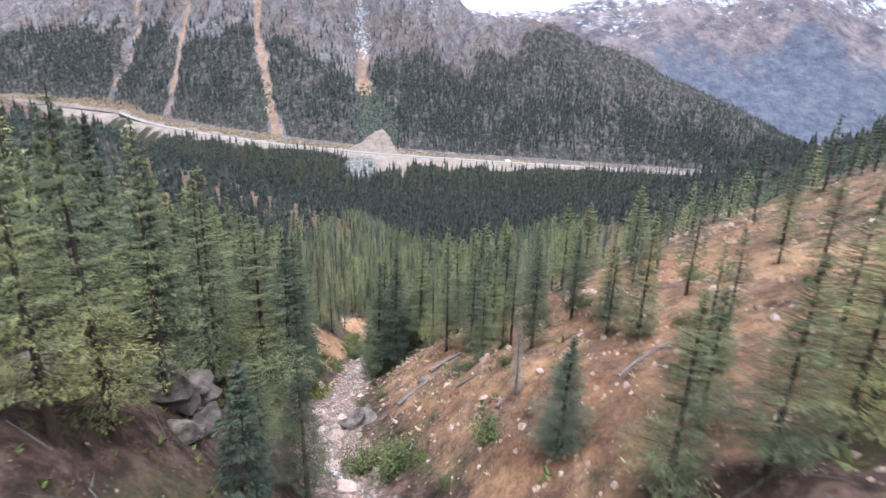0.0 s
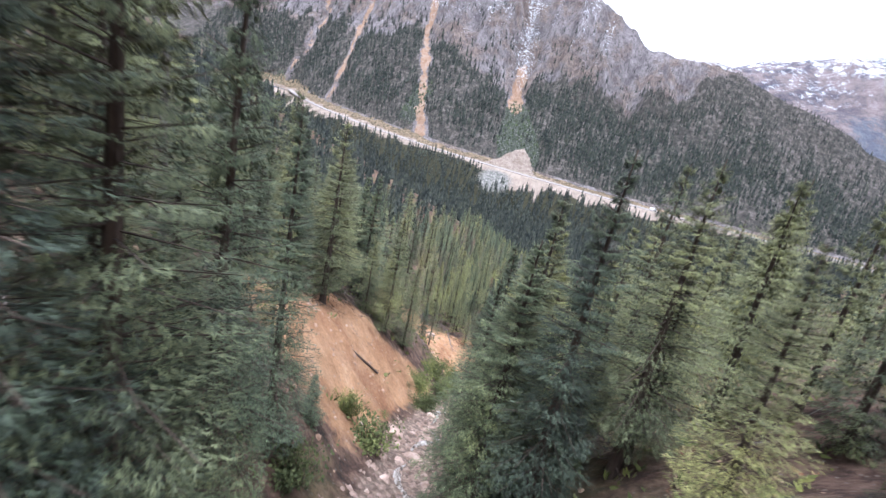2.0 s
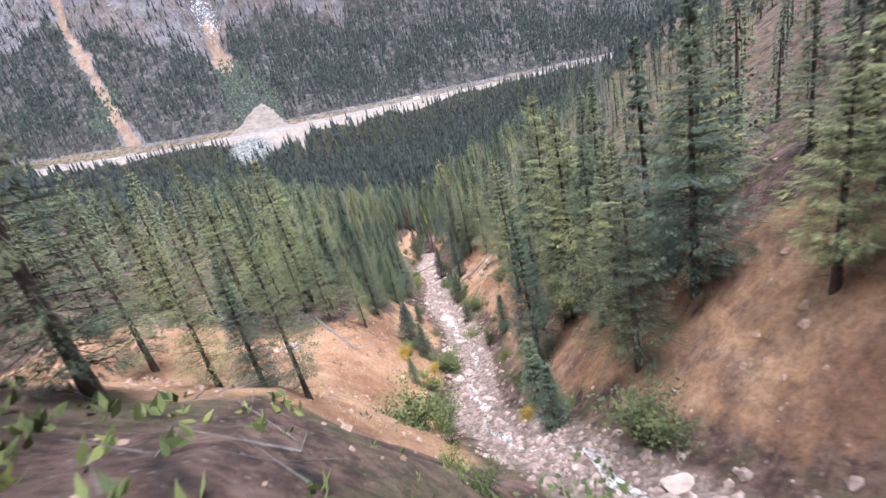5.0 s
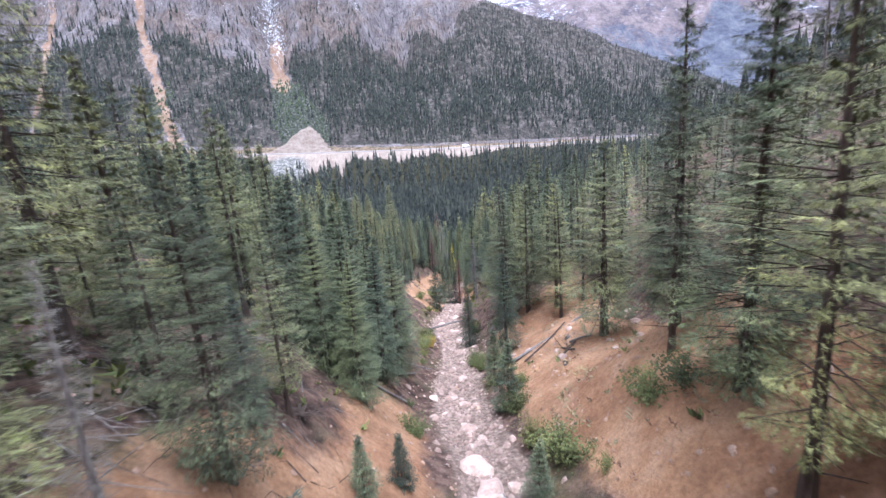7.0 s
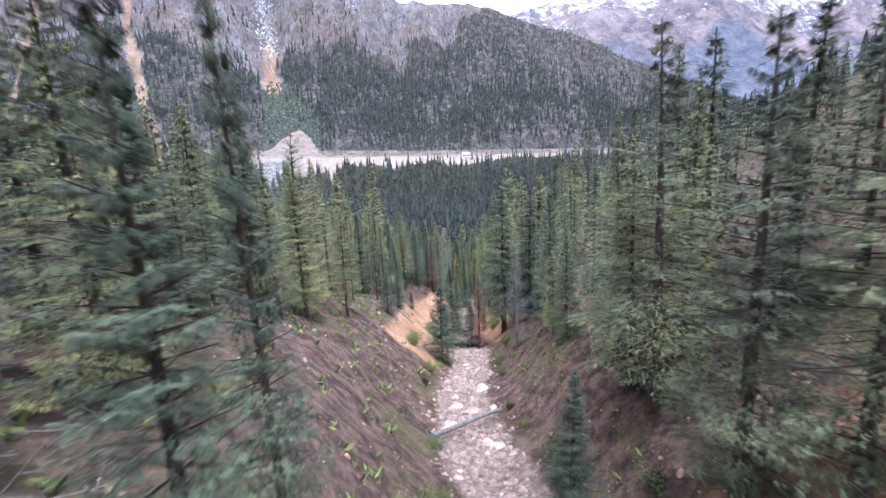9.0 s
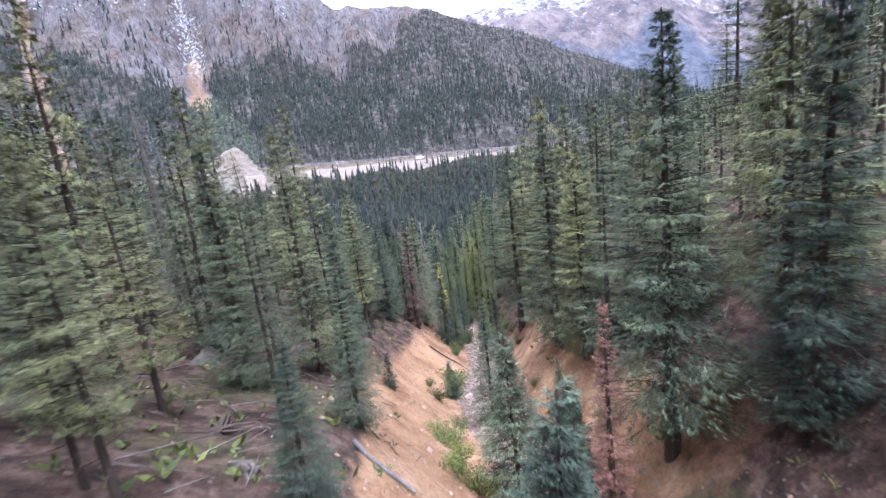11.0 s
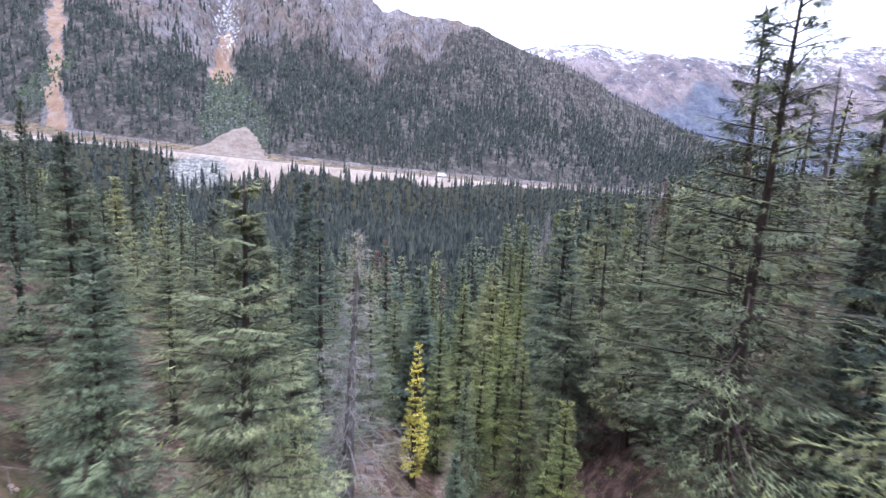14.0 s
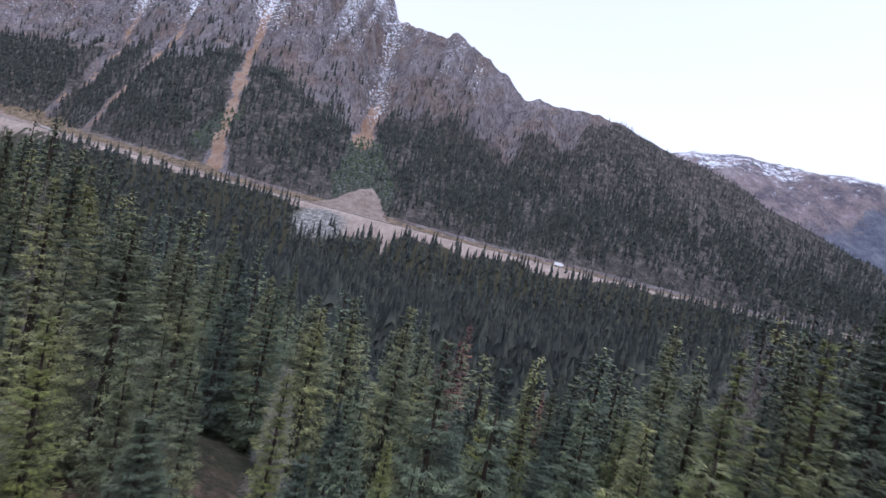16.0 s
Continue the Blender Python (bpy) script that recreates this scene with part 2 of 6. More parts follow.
DRYGRASS = needle_material("dry_grass", (0.20, 0.155, 0.085), (0.33, 0.265, 0.155), 0.0)
REDLEAF = needle_material("red_brown_growth", (0.085, 0.042, 0.028), (0.17, 0.085, 0.055), 0.0)
FARWOOD = needle_material("far_conifers", (0.012, 0.016, 0.016), (0.056, 0.062, 0.052), 0.0)
BARK = bark_material("conifer_bark", (0.022, 0.016, 0.013), (0.085, 0.060, 0.046))
DEADBARK = bark_material("weathered_wood", (0.06, 0.05, 0.044), (0.19, 0.165, 0.15))
STONE = stone_material("creek_stone", (0.165, 0.115, 0.094), (0.33, 0.248, 0.208), (0.46, 0.385, 0.34))
TANSTONE = stone_material("tan_bank_stone", (0.16, 0.10, 0.07), (0.31, 0.21, 0.15), (0.42, 0.33, 0.27))
GREYSTONE = stone_material("grey_stone", (0.035, 0.030, 0.026), (0.115, 0.098, 0.085), (0.26, 0.225, 0.195))
WATER = water_material()
ASPHALT = asphalt_material()


# ---------------------------------------------------------------- shapes of the land
def hash2(i, j, seed):
    h = (i * 374761393 + j * 668265263 + seed * 974634533) & 0xFFFFFFFF
    h = ((h ^ (h >> 13)) * 1274126177) & 0xFFFFFFFF
    return ((h ^ (h >> 16)) & 0xFFFF) / 65535.0


def value_noise(x, y, seed=0):
    xi, yi = np.floor(x).astype(np.int64), np.floor(y).astype(np.int64)
    u, v = x - xi, y - yi
    u, v = u * u * (3 - 2 * u), v * v * (3 - 2 * v)
    a, b = hash2(xi, yi, seed), hash2(xi + 1, yi, seed)
    c, d = hash2(xi, yi + 1, seed), hash2(xi + 1, yi + 1, seed)
    return (a + (b - a) * u) * (1 - v) + (c + (d - c) * u) * v - 0.5


def fbm(x, y, seed=0, octaves=4):
    out, amp = 0.0, 1.0
    for k in range(octaves):
        out = out + amp * value_noise(x * 2**k, y * 2**k, seed + k)
        amp *= 0.5
    return out


def smooth(a, b, x):
    t = np.clip((x - a) / (b - a), 0, 1)
    return t * t * (3 - 2 * t)


CREEK_Y = [-200, -60, 0, 16, 29, 45, 56, 70, 82, 90, 106, 137, 175, 203, 240, 300, 420]
CREEK_X = [14, 6, 0, -3.7, -7.4, -9.2, -9.6, -10.2, -10.6, -9.7, -8.5, -6.5, -1.5, 5, 9, 14, 20]
CREEK_Z = [70, 15, -9, -15, -20.5, -27.8, -32.8, -40, -47.2, -50.5, -54.3, -63, -73, -80.3, -88.5, -96, -100]


def creek_x(y):
    return np.interp(y, CREEK_Y, CREEK_X) + 0.5 * np.sin(y * 0.21) * smooth(-20, 10, y)


def creek_z(y):
    return np.interp(y, CREEK_Y, CREEK_Z)


def road_y(x):
    u = np.clip(x, -470, 430) / 300
    return 536.5 + 26.2 * u + 21.4 * u * u - 42.7 * u**3


def road_z(x):
    u = np.clip(x, -600, 430) / 300
    return -65.6 - 14.5 * u + 3.5 * u * u


LEFT_S = [0, 1.1, 2.4, 4.5, 7, 9, 12, 20, 40, 100, 300, 900]
LEFT_W = [0, 0.1, 0.6, 2.7, 5.3, 6.2, 7.4, 10.2, 18, 42, 110, 260]
RIGHT_S = [0, 1.1, 2.4, 4.5, 7.5, 14, 25, 50, 100, 300, 900]
RIGHT_W = [0, 0.1, 0.6, 2.6, 5.2, 8.8, 13.5, 24, 44, 112, 260]


def ground_z(x, y):
    x, y = np.asarray(x, float), np.asarray(y, float)
    s = x - creek_x(y)
    bench = 1 - 0.4 * smooth(104, 110, y) * (1 - smooth(119, 127, y)) * (1 - smooth(10, 16, s)) - 0.3 * smooth(20, 23, y) * (1 - smooth(27, 32, y)) * (1 - smooth(9, 13, s))
    w = np.where(s < 0, np.interp(-s, LEFT_S, LEFT_W), np.interp(s, RIGHT_S, RIGHT_W) * bench)
    far = smooth(3, 12, np.abs(s))
    w = w + fbm(x / 9, y / 9, 3) * 1.3 * far + fbm(x / 2.2, y / 2.2, 11) * 0.35 + fbm(x / 45, y / 45, 5) * 7 * smooth(15, 60, np.abs(s))
    open_up = 1 - 0.75 * smooth(200, 330, y)
    hill = creek_z(y) + w * open_up
    floor = -100 + fbm(x / 60, y / 60, 9) * 4
    valley = hill + (floor - hill) * smooth(250, 380, y)
    d = y - road_y(x)
    rise = smooth(-75, -9, d)
    up = valley + (road_z(x) - 0.4 - valley) * rise
    out = np.where(d > -9, road_z(x) - 0.4, up)
    return np.where(d > 12, road_z(x) - 0.4 - 2.0 * np.clip(d - 12, 0, 60), out)


CREST_X = [-900, -500, -300, -200, -148, -118, -70, -25, 25, 75, 114, 188, 246, 293, 349, 417, 461, 560]
CREST_Z = [260, 330, 340, 270, 205, 176, 180, 150, 112, 112, 110, 78, 62, 40, 15, -16, -38, -95]
FACE_U = [0, 0.05, 0.11, 0.4, 0.5, 0.85, 1.0, 1.25, 2.0]
FACE_G = [0, 0.02, 0.08, 0.30, 0.36, 0.78, 1.0, 1.0, 0.4]
# centre lines of the slide tracks: share of the way up the face, and x
CHUTES = [([0.0, 0.11, 0.3, 0.5, 0.85, 1.1], [-84, -86, -106, -120, -131, -150], 8.5),
          ([0.0, 0.08, 0.3, 0.5, 0.9, 1.1], [-196, -202, -236, -262, -284, -292], 7.0),
          ([0.0, 0.08, 0.3, 0.6, 1.1], [-352, -356, -372, -386, -404], 7.0),
          ([0.0, 0.08, 0.3, 0.6, 1.1], [-490, -494, -482, -486, -500], 6.0)]


def crest_y(x):
    return np.interp(x, [-900, -450, 0, 190, 420, 560], [1040, 900, 780, 770, 720, 690])


def face_u(x, y):
    return (y - road_y(x) - 11) / (crest_y(x) - road_y(x) - 11)


def chute_near(x, u):
    best = np.full(np.shape(x), 99.0)
    for us, xs, wide in CHUTES:
        best = np.minimum(best, np.abs(x - np.interp(u, us, xs) - 12 * value_noise(u * 9, u * 0 + wide + xs[0], 4) - 5 * value_noise(u * 31, u * 0 + xs[0], 6)) / (wide * (1 + 0.9 * value_noise(u * 17, u * 0 + xs[0], 8))))
    return best


def spoil(x, y):
    """The sharp wedge of spoil tipped above the road: its share of full height."""
    d = y - road_y(x) - 11
    side = np.where(x < -80, (-80 - x) / 33, (x + 80) / 23)
    return 1.08 - side * (1.0 - 0.25 * np.clip(d / 30, 0, 1)) - np.clip(d / 34, 0, 9) + 0.1 * fbm(x / 9, y / 9, 65)


def mountain_z(x, y):
    u = face_u(x, y)
    zc, zr = np.interp(x, CREST_X, CREST_Z), road_z(x)
    g = np.interp(u, FACE_U, FACE_G)
    z = zr + (zc - zr) * g
    steep = smooth(0.35, 0.7, u) * smooth(-40, 60, zc - zr - 60) * (1 - 0.85 * smooth(40, 170, x))
    rib = 1 - 2 * np.abs(fbm(x / 42 + 0.25 * fbm(x / 60, y / 60, 21), u * 1.2, 31, 3))
    z = z + steep * ((rib - 0.75) * 38 + fbm(x / 11, y / 16, 37) * 16 + fbm(x / 4.5, y / 9, 39, 3) * 6) * (1 - 0.7 * smooth(0.86, 1.0, u))
    z = z + fbm(x / 30, y / 30, 41) * 6 * smooth(0.04, 0.2, u)
    cut = np.exp(-(chute_near(x, u) ** 2)) * smooth(0.12, 0.4, u)
    z = z - cut * (3 + 9 * steep)
    # spoil cone pushed up behind the road
    return z + 2.2 * np.clip(spoil(x, y), 0, 1) * smooth(0, 14, y - road_y(x) - 11)


# ---------------------------------------------------------------- mesh helpers
def mesh_from(name, verts, faces, mat, smooth_faces=False):
    me = bpy.data.meshes.new(name)
    me.from_pydata(verts, [], faces)
    for m in mat if isinstance(mat, (list, tuple)) else [mat]:
        me.materials.append(m)
    if smooth_faces:
        me.polygons.foreach_set("use_smooth", [True] * len(me.polygons))
    me.update()
    return me


def sheet(name, xs, ys, height, mat, attributes):
    gx, gy = np.meshgrid(xs, ys)
    z = height(gx, gy)
    verts = np.stack([gx.ravel(), gy.ravel(), z.ravel()], 1)
    nx, ny = len(xs), len(ys)
    i = (np.arange(ny - 1)[:, None] * nx + np.arange(nx - 1)[None, :]).ravel()
    faces = np.stack([i, i + 1, i + nx + 1, i + nx], 1)
    me = bpy.data.meshes.new(name)
    me.vertices.add(len(verts))
    me.vertices.foreach_set("co", verts.ravel())
    me.loops.add(faces.size)
    me.loops.foreach_set("vertex_index", faces.ravel())
    me.polygons.add(len(faces))
    me.polygons.foreach_set("loop_start", np.arange(0, faces.size, 4))
    me.polygons.foreach_set("use_smooth", np.ones(len(faces), bool))
    me.materials.append(mat)
    me.update(calc_edges=True)
    for key, f in attributes.items():
        a = me.attributes.new(key, "FLOAT", "POINT")
        a.data.foreach_set("value", np.asarray(f(gx, gy), float).ravel())
    return new(name, me)


def spaced(a, b, step, out, grow):
    """Even steps between a and b, then growing ones to the limits in out."""
    mid = np.arange(a, b + step / 2, step)
    left, right, d = [], [], step
    p = a
    while p > out[0]:
        d = min(d * grow, 300)
        p -= d
        left.append(p)
    p, d = mid[-1], step
    while p < out[1]:
        d = min(d * grow, 300)
        p += d
        right.append(p)
    return np.array(left[::-1] + list(mid) + right)


def bare_mask(x, y):
    s = x - creek_x(y)
    def zone(y0, y1, s0, s1, soft=3.0):
        return smooth(y0 - soft, y0 + soft, y) * (1 - smooth(y1 - soft, y1 + soft, y)) * smooth(s0 - 1, s0 + 1, s) * (1 - smooth(s1 - 1, s1 + 1, s))
    m = zone(40, 56, -9, -2.2, 2.5) + zone(55, 60, -5, -2.2) + zone(72, 94, -9.5, -2.2, 2.5) + zone(72, 91, -21, -8, 2.0) + 0.85 * zone(95, 100, -8, -2.2, 2.0) + 0.85 * zone(99, 109, -5.2, -2.2, 2.0)
    m = m + zone(102, 126, 2.6, 10.5) + 0.7 * zone(95, 102, 3, 7.5) + zone(158, 196, -5.6, -1.4) + 0.52 * zone(8, 36, 3, 18) + 0.45 * zone(14, 40, 16, 30)
    m = m + 0.35 * zone(108, 128, -8, -2) + 0.6 * zone(165, 192, 2, 6) + 0.55 * zone(60, 100, 2.4, 9) + 0.8 * zone(150, 170, -6.2, -1.8, 2.0) + 0.75 * zone(157, 168, 1.8, 5.5)
    return np.clip(m, 0, 1)


def stony_mask(x, y):
    s = np.abs(x - creek_x(y))
    return (1 - smooth(1.0, 2.0, s)) * (1 - smooth(205, 235, y))


def fill_mask(x, y):
    d = y - road_y(x)
    deep = np.interp(x, [-500, -200, -150, -105, -60, -15, 60, 150, 300], [12, 10, 5, 14, 22, 20, 15, 8, 5]) * (1 + 0.9 * fbm(x / 16, y / 40, 63))
    m = 1 - smooth(0.8, 1.15, (-9 - d) / deep)
    return np.where(d > -9, 1.0, np.clip(m, 0, 1))


def rubble_ground(x, y):
    d = y - road_y(x)
    return np.clip(1.3 - np.hypot((x + 90) / 20, (d + 30) / 17), 0, 1)


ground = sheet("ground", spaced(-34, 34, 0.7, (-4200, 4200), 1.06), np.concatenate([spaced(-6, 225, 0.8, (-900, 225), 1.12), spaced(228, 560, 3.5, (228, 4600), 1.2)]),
               ground_z, SOIL, {"bare": bare_mask, "stony": stony_mask, "fill": fill_mask, "rubble": rubble_ground, "moss_and_shade": lambda x, y: smooth(205, 250, y)})
tagged(ground, "steep forest floor of orange soil, red-brown litter and stones", "ground", kind="structure")


# ---------------------------------------------------------------- the mountain behind the road
def forest_share(x, y, stand=True):
    """How much of the face is wooded; stand: with its thin and thick parts."""
    u = face_u(x, y)
    line = np.interp(x, [-600, -330, -260, -150, -60, 0, 60, 130, 250, 600], [0.42, 0.42, 0.44, 0.44, 0.5, 0.6, 0.72, 0.9, 1.2, 1.6])
    m = 1 - smooth(line - 0.05, line + 0.09, u + fbm(x / 40, y / 40, 51) * 0.14)
    m = m * smooth(0.04, 0.06, u) * smooth(0.9, 1.5, chute_near(x, u))
    m = m * (1 - smooth(0.6, 0.9, rubble_mask(x, y)) * 0.8)
    if not stand:
        return np.clip(m * (1 - smooth(0.0, 0.25, spoil(x, y))), 0, 1)
    m = m * (0.36 + 0.72 * smooth(-0.35, 0.12, fbm(x / 11, y / 45, 53) + 0.8 * fbm(x / 40, y / 55, 57)))
    m = m * (1 - smooth(0.0, 0.25, spoil(x, y)))
    m = np.maximum(m, 0.16 * smooth(1.05, 0.7, u) * smooth(0.05, 0.08, u) * smooth(1.0, 2.0, chute_near(x, u)))
    return np.clip(m, 0, 1)


def rubble_mask(x, y):
    u = face_u(x, y)
    c = np.interp(u, [0, 0.11, 0.3, 0.5], [-84, -88, -106, -120])
    m = (1 - smooth(0.8, 1.0, np.abs(x - c - 4) / np.interp(u, [0.05, 0.15, 0.3, 0.42], [25, 28, 18, 7]))) * smooth(0.04, 0.08, u) * (1 - smooth(0.36, 0.44, u))
    m2 = (1 - smooth(0.7, 1.0, np.abs(x + 222) / 14)) * smooth(0.05, 0.1, u) * (1 - smooth(0.2, 0.3, u))
    return np.clip(m + 0.8 * m2, 0, 1)


def chute_mask(x, y):
    u = face_u(x, y)
    low = np.interp(u, [0.02, 0.1, 0.3, 0.5, 0.66, 0.82], [0.55, 0.75, 1.0, 1.0, 0.6, 0.15])
    keep = np.where(np.abs(x + 95) < 40, smooth(0.28, 0.36, u), 1)
    patchy = np.clip(0.95 + 0.9 * fbm(x / 9, u * 26, 141, 3), 0.4, 1)
    return np.clip(1.3 * (1 - smooth(0.5, 1.2, chute_near(x, u))) * low * keep * patchy * np.interp(x, [-330, -300], [0.62, 1]), 0, 1.15)


def snow_mask(x, y):
    u = face_u(x, y)
    cut = np.exp(-((chute_near(x, u) / 2.0) ** 2)) * smooth(0.5, 0.72, u)
    rib = np.abs(fbm(x / 42 + 0.25 * fbm(x / 60, y / 60, 21), u * 1.2, 31, 3))
    return np.clip(0.33 * cut + 0.30 * smooth(0.5, 0.85, u) * (1 - smooth(0.03, 0.14, rib)) + 0.24 * smooth(-60, -260, x) * smooth(0.4, 0.7, u), 0, 0.8) * (1 - smooth(-20, 40, x) * 0.8)


def mountain_fill(x, y):
    d = y - road_y(x)
    strip = (1 - smooth(11, 14, d + fbm(x / 18, y / 18, 61) * 5)) * np.interp(x, [-480, -200, -190, -140, -130, 200, 300], [1, 1, 0.2, 0.3, 0.6, 0.4, 0.3])
    return np.clip(np.maximum(1.6 * smooth(0.0, 0.15, spoil(x, y)), strip), 0, 1)


def bank_mask(x, y):
    """Brown cut bank above the road."""
    d = y - road_y(x)
    high = np.interp(x, [-480, -330, -230, -200, -180, -120, -60, 0, 150, 330], [24, 22, 26, 24, 18, 24, 20, 18, 15, 13])
    return 1 - smooth(0.75, 1.2, d / high + 0.25 * fbm(x / 12, y / 12, 67))


def mountain_sheet():
    xs = np.concatenate([np.arange(-900, -480, 12.0), np.arange(-480, 480, 3.2), np.arange(480, 600, 12.0)])
    us = np.concatenate([np.linspace(-0.03, 0.5, 70), np.linspace(0.51, 1.05, 80), np.linspace(1.1, 2.0, 12)])
    gx, gu = np.meshgrid(xs, us)
    gy = road_y(gx) + 11 + gu * (crest_y(gx) - road_y(gx) - 11)
    gz = mountain_z(gx, gy)
    gz[gu < 0] -= 3.0
    nx, ny = len(xs), len(us)
    i = (np.arange(ny - 1)[:, None] * nx + np.arange(nx - 1)[None, :]).ravel()
    me = mesh_from("mountain", np.stack([gx.ravel(), gy.ravel(), gz.ravel()], 1).tolist(), np.stack([i, i + 1, i + nx + 1, i + nx], 1).tolist(), ROCKFACE, True)
    for key, f in (("forest", lambda x, y: forest_share(x, y, False)), ("rubble", rubble_mask), ("chute", chute_mask), ("snow", snow_mask), ("bank", bank_mask), ("fill", mountain_fill)):
        a = me.attributes.new(key, "FLOAT", "POINT")
        a.data.foreach_set("value", np.asarray(f(gx, gy), float).ravel())
    return new("mountain", me)


tagged(mountain_sheet(), "grey rocky mountain face with slide tracks and patches of snow", "mountain", kind="structure")


# ---------------------------------------------------------------- distant range
def far_z(x, y):
    crest = np.interp(x, [-1600, 0, 300, 470, 672, 760, 856, 946, 1082, 1300, 1700, 2300], [200, 260, 250, 296, 340, 318, 326, 336, 322, 330, 420, 500])
    up = smooth(900, 1680, y)
    z = -110 + (crest + 110) * (0.55 * up + 0.45 * up * up)
    z = z + fbm(x / 160, y / 160, 71, 6) * 90 * up * (1 - 0.75 * smooth(0.8, 1, up)) + fbm(x / 60, y / 60, 77, 4) * 14 * up
    return z - smooth(1700, 2600, y) * 300


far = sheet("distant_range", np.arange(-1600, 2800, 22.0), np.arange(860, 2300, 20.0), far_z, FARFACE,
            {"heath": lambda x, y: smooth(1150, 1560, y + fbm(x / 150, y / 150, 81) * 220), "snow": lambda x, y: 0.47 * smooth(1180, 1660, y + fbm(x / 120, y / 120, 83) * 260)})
tagged(far, "distant wooded mountain range coloured with blue haze, with snow on its crest", "mountain", kind="structure")


# ---------------------------------------------------------------- road
def road_strip(name, lo, hi, lift, mat, x0, x1):
    xs = np.arange(x0, x1 + 0.1, 6.0)
    v, f = [], []
    for k, x in enumerate(xs):
        y, z = float(road_y(x)), float(road_z(x))
        v += [(x, y + lo, z + lift), (x, y + hi, z + lift), (x, y + hi, z + lift - 0.5), (x, y + lo, z + lift - 0.5)]
        if k:
            a, b = 4 * (k - 1), 4 * k
            f += [(a, b, b + 1, a + 1), (a + 3, b + 3, b, a), (a + 1, b + 1, b + 2, a + 2)]
    return new(name, mesh_from(name, v, f, mat))


road = tagged(road_strip("road", -6.0, 6.0, 0.0, ASPHALT, -470, 430), "two-lane valley road on a pale gravel bench", "road", kind="structure")


# ---------------------------------------------------------------- trees
class Soup:
    """Collects loose polygons for one mesh."""

    def __init__(self):
        self.v, self.f = [], []

    def quad(self, a, b, c, d):
        k = len(self.v)
        self.v += [a, b, c, d]
        self.f.append((k, k + 1, k + 2, k + 3))

    def tri(self, a, b, c):
        k = len(self.v)
        self.v += [a, b, c]
        self.f.append((k, k + 1, k + 2))

    def tube(self, pts, radii, sides):
        k = len(self.v)
        for p, r in zip(pts, radii):
            for j in range(sides):
                a = 2 * math.pi * j / sides
                self.v.append((p[0] + r * math.cos(a), p[1] + r * math.sin(a), p[2]))
        for q in range(len(pts) - 1):
            for j in range(sides):
                a, b = k + q * sides + j, k + q * sides + (j + 1) % sides
                self.f.append((a, b, b + sides, a + sides))

    def stick(self, a, b, r0, r1):
        """A thin three-sided limb from a to b."""
        a, b = Vector(a), Vector(b)
        d = (b - a).normalized()
        u = d.orthogonal().normalized()
        w = d.cross(u)
        k = len(self.v)
        for p, r in ((a, r0), (b, r1)):
            for j in range(3):
                q = 2.0944 * j
                self.v.append(tuple(p + (u * math.cos(q) + w * math.sin(q)) * r))
        for j in range(3):
            i = (j + 1) % 3
            self.f.append((k + j, k + i, k + 3 + i, k + 3 + j))


def spray(s, p, d, side, length, wide):
    """One needled twig: a bent lance of two triangles a side."""
    tip = p + d * length
    mid = p + d * (length * 0.42)
    w = side * wide
    drop = Vector((0, 0, -0.28 * wide))
    s.quad(tuple(p), tuple(mid + w + drop), tuple(tip), tuple(mid - w + drop))


def tuft(s, p, d, side, length, wide):
    """One needled twig that forks into three narrow points."""
    w = side * (wide * 0.6)
    drop = Vector((0, 0, -0.3 * wide))
    s.tri(tuple(p - w), tuple(p + w), tuple(p + d * length + drop))
    for sgn, at in ((1, 0.22), (-1, 0.4)):
        e = p + d * (length * at)
        out = (d * 0.75 + side * (0.66 * sgn)).normalized()
        g = d * (wide * 0.65)
        s.tri(tuple(e - g), tuple(e + g), tuple(e + out * (length * 0.62) + drop))


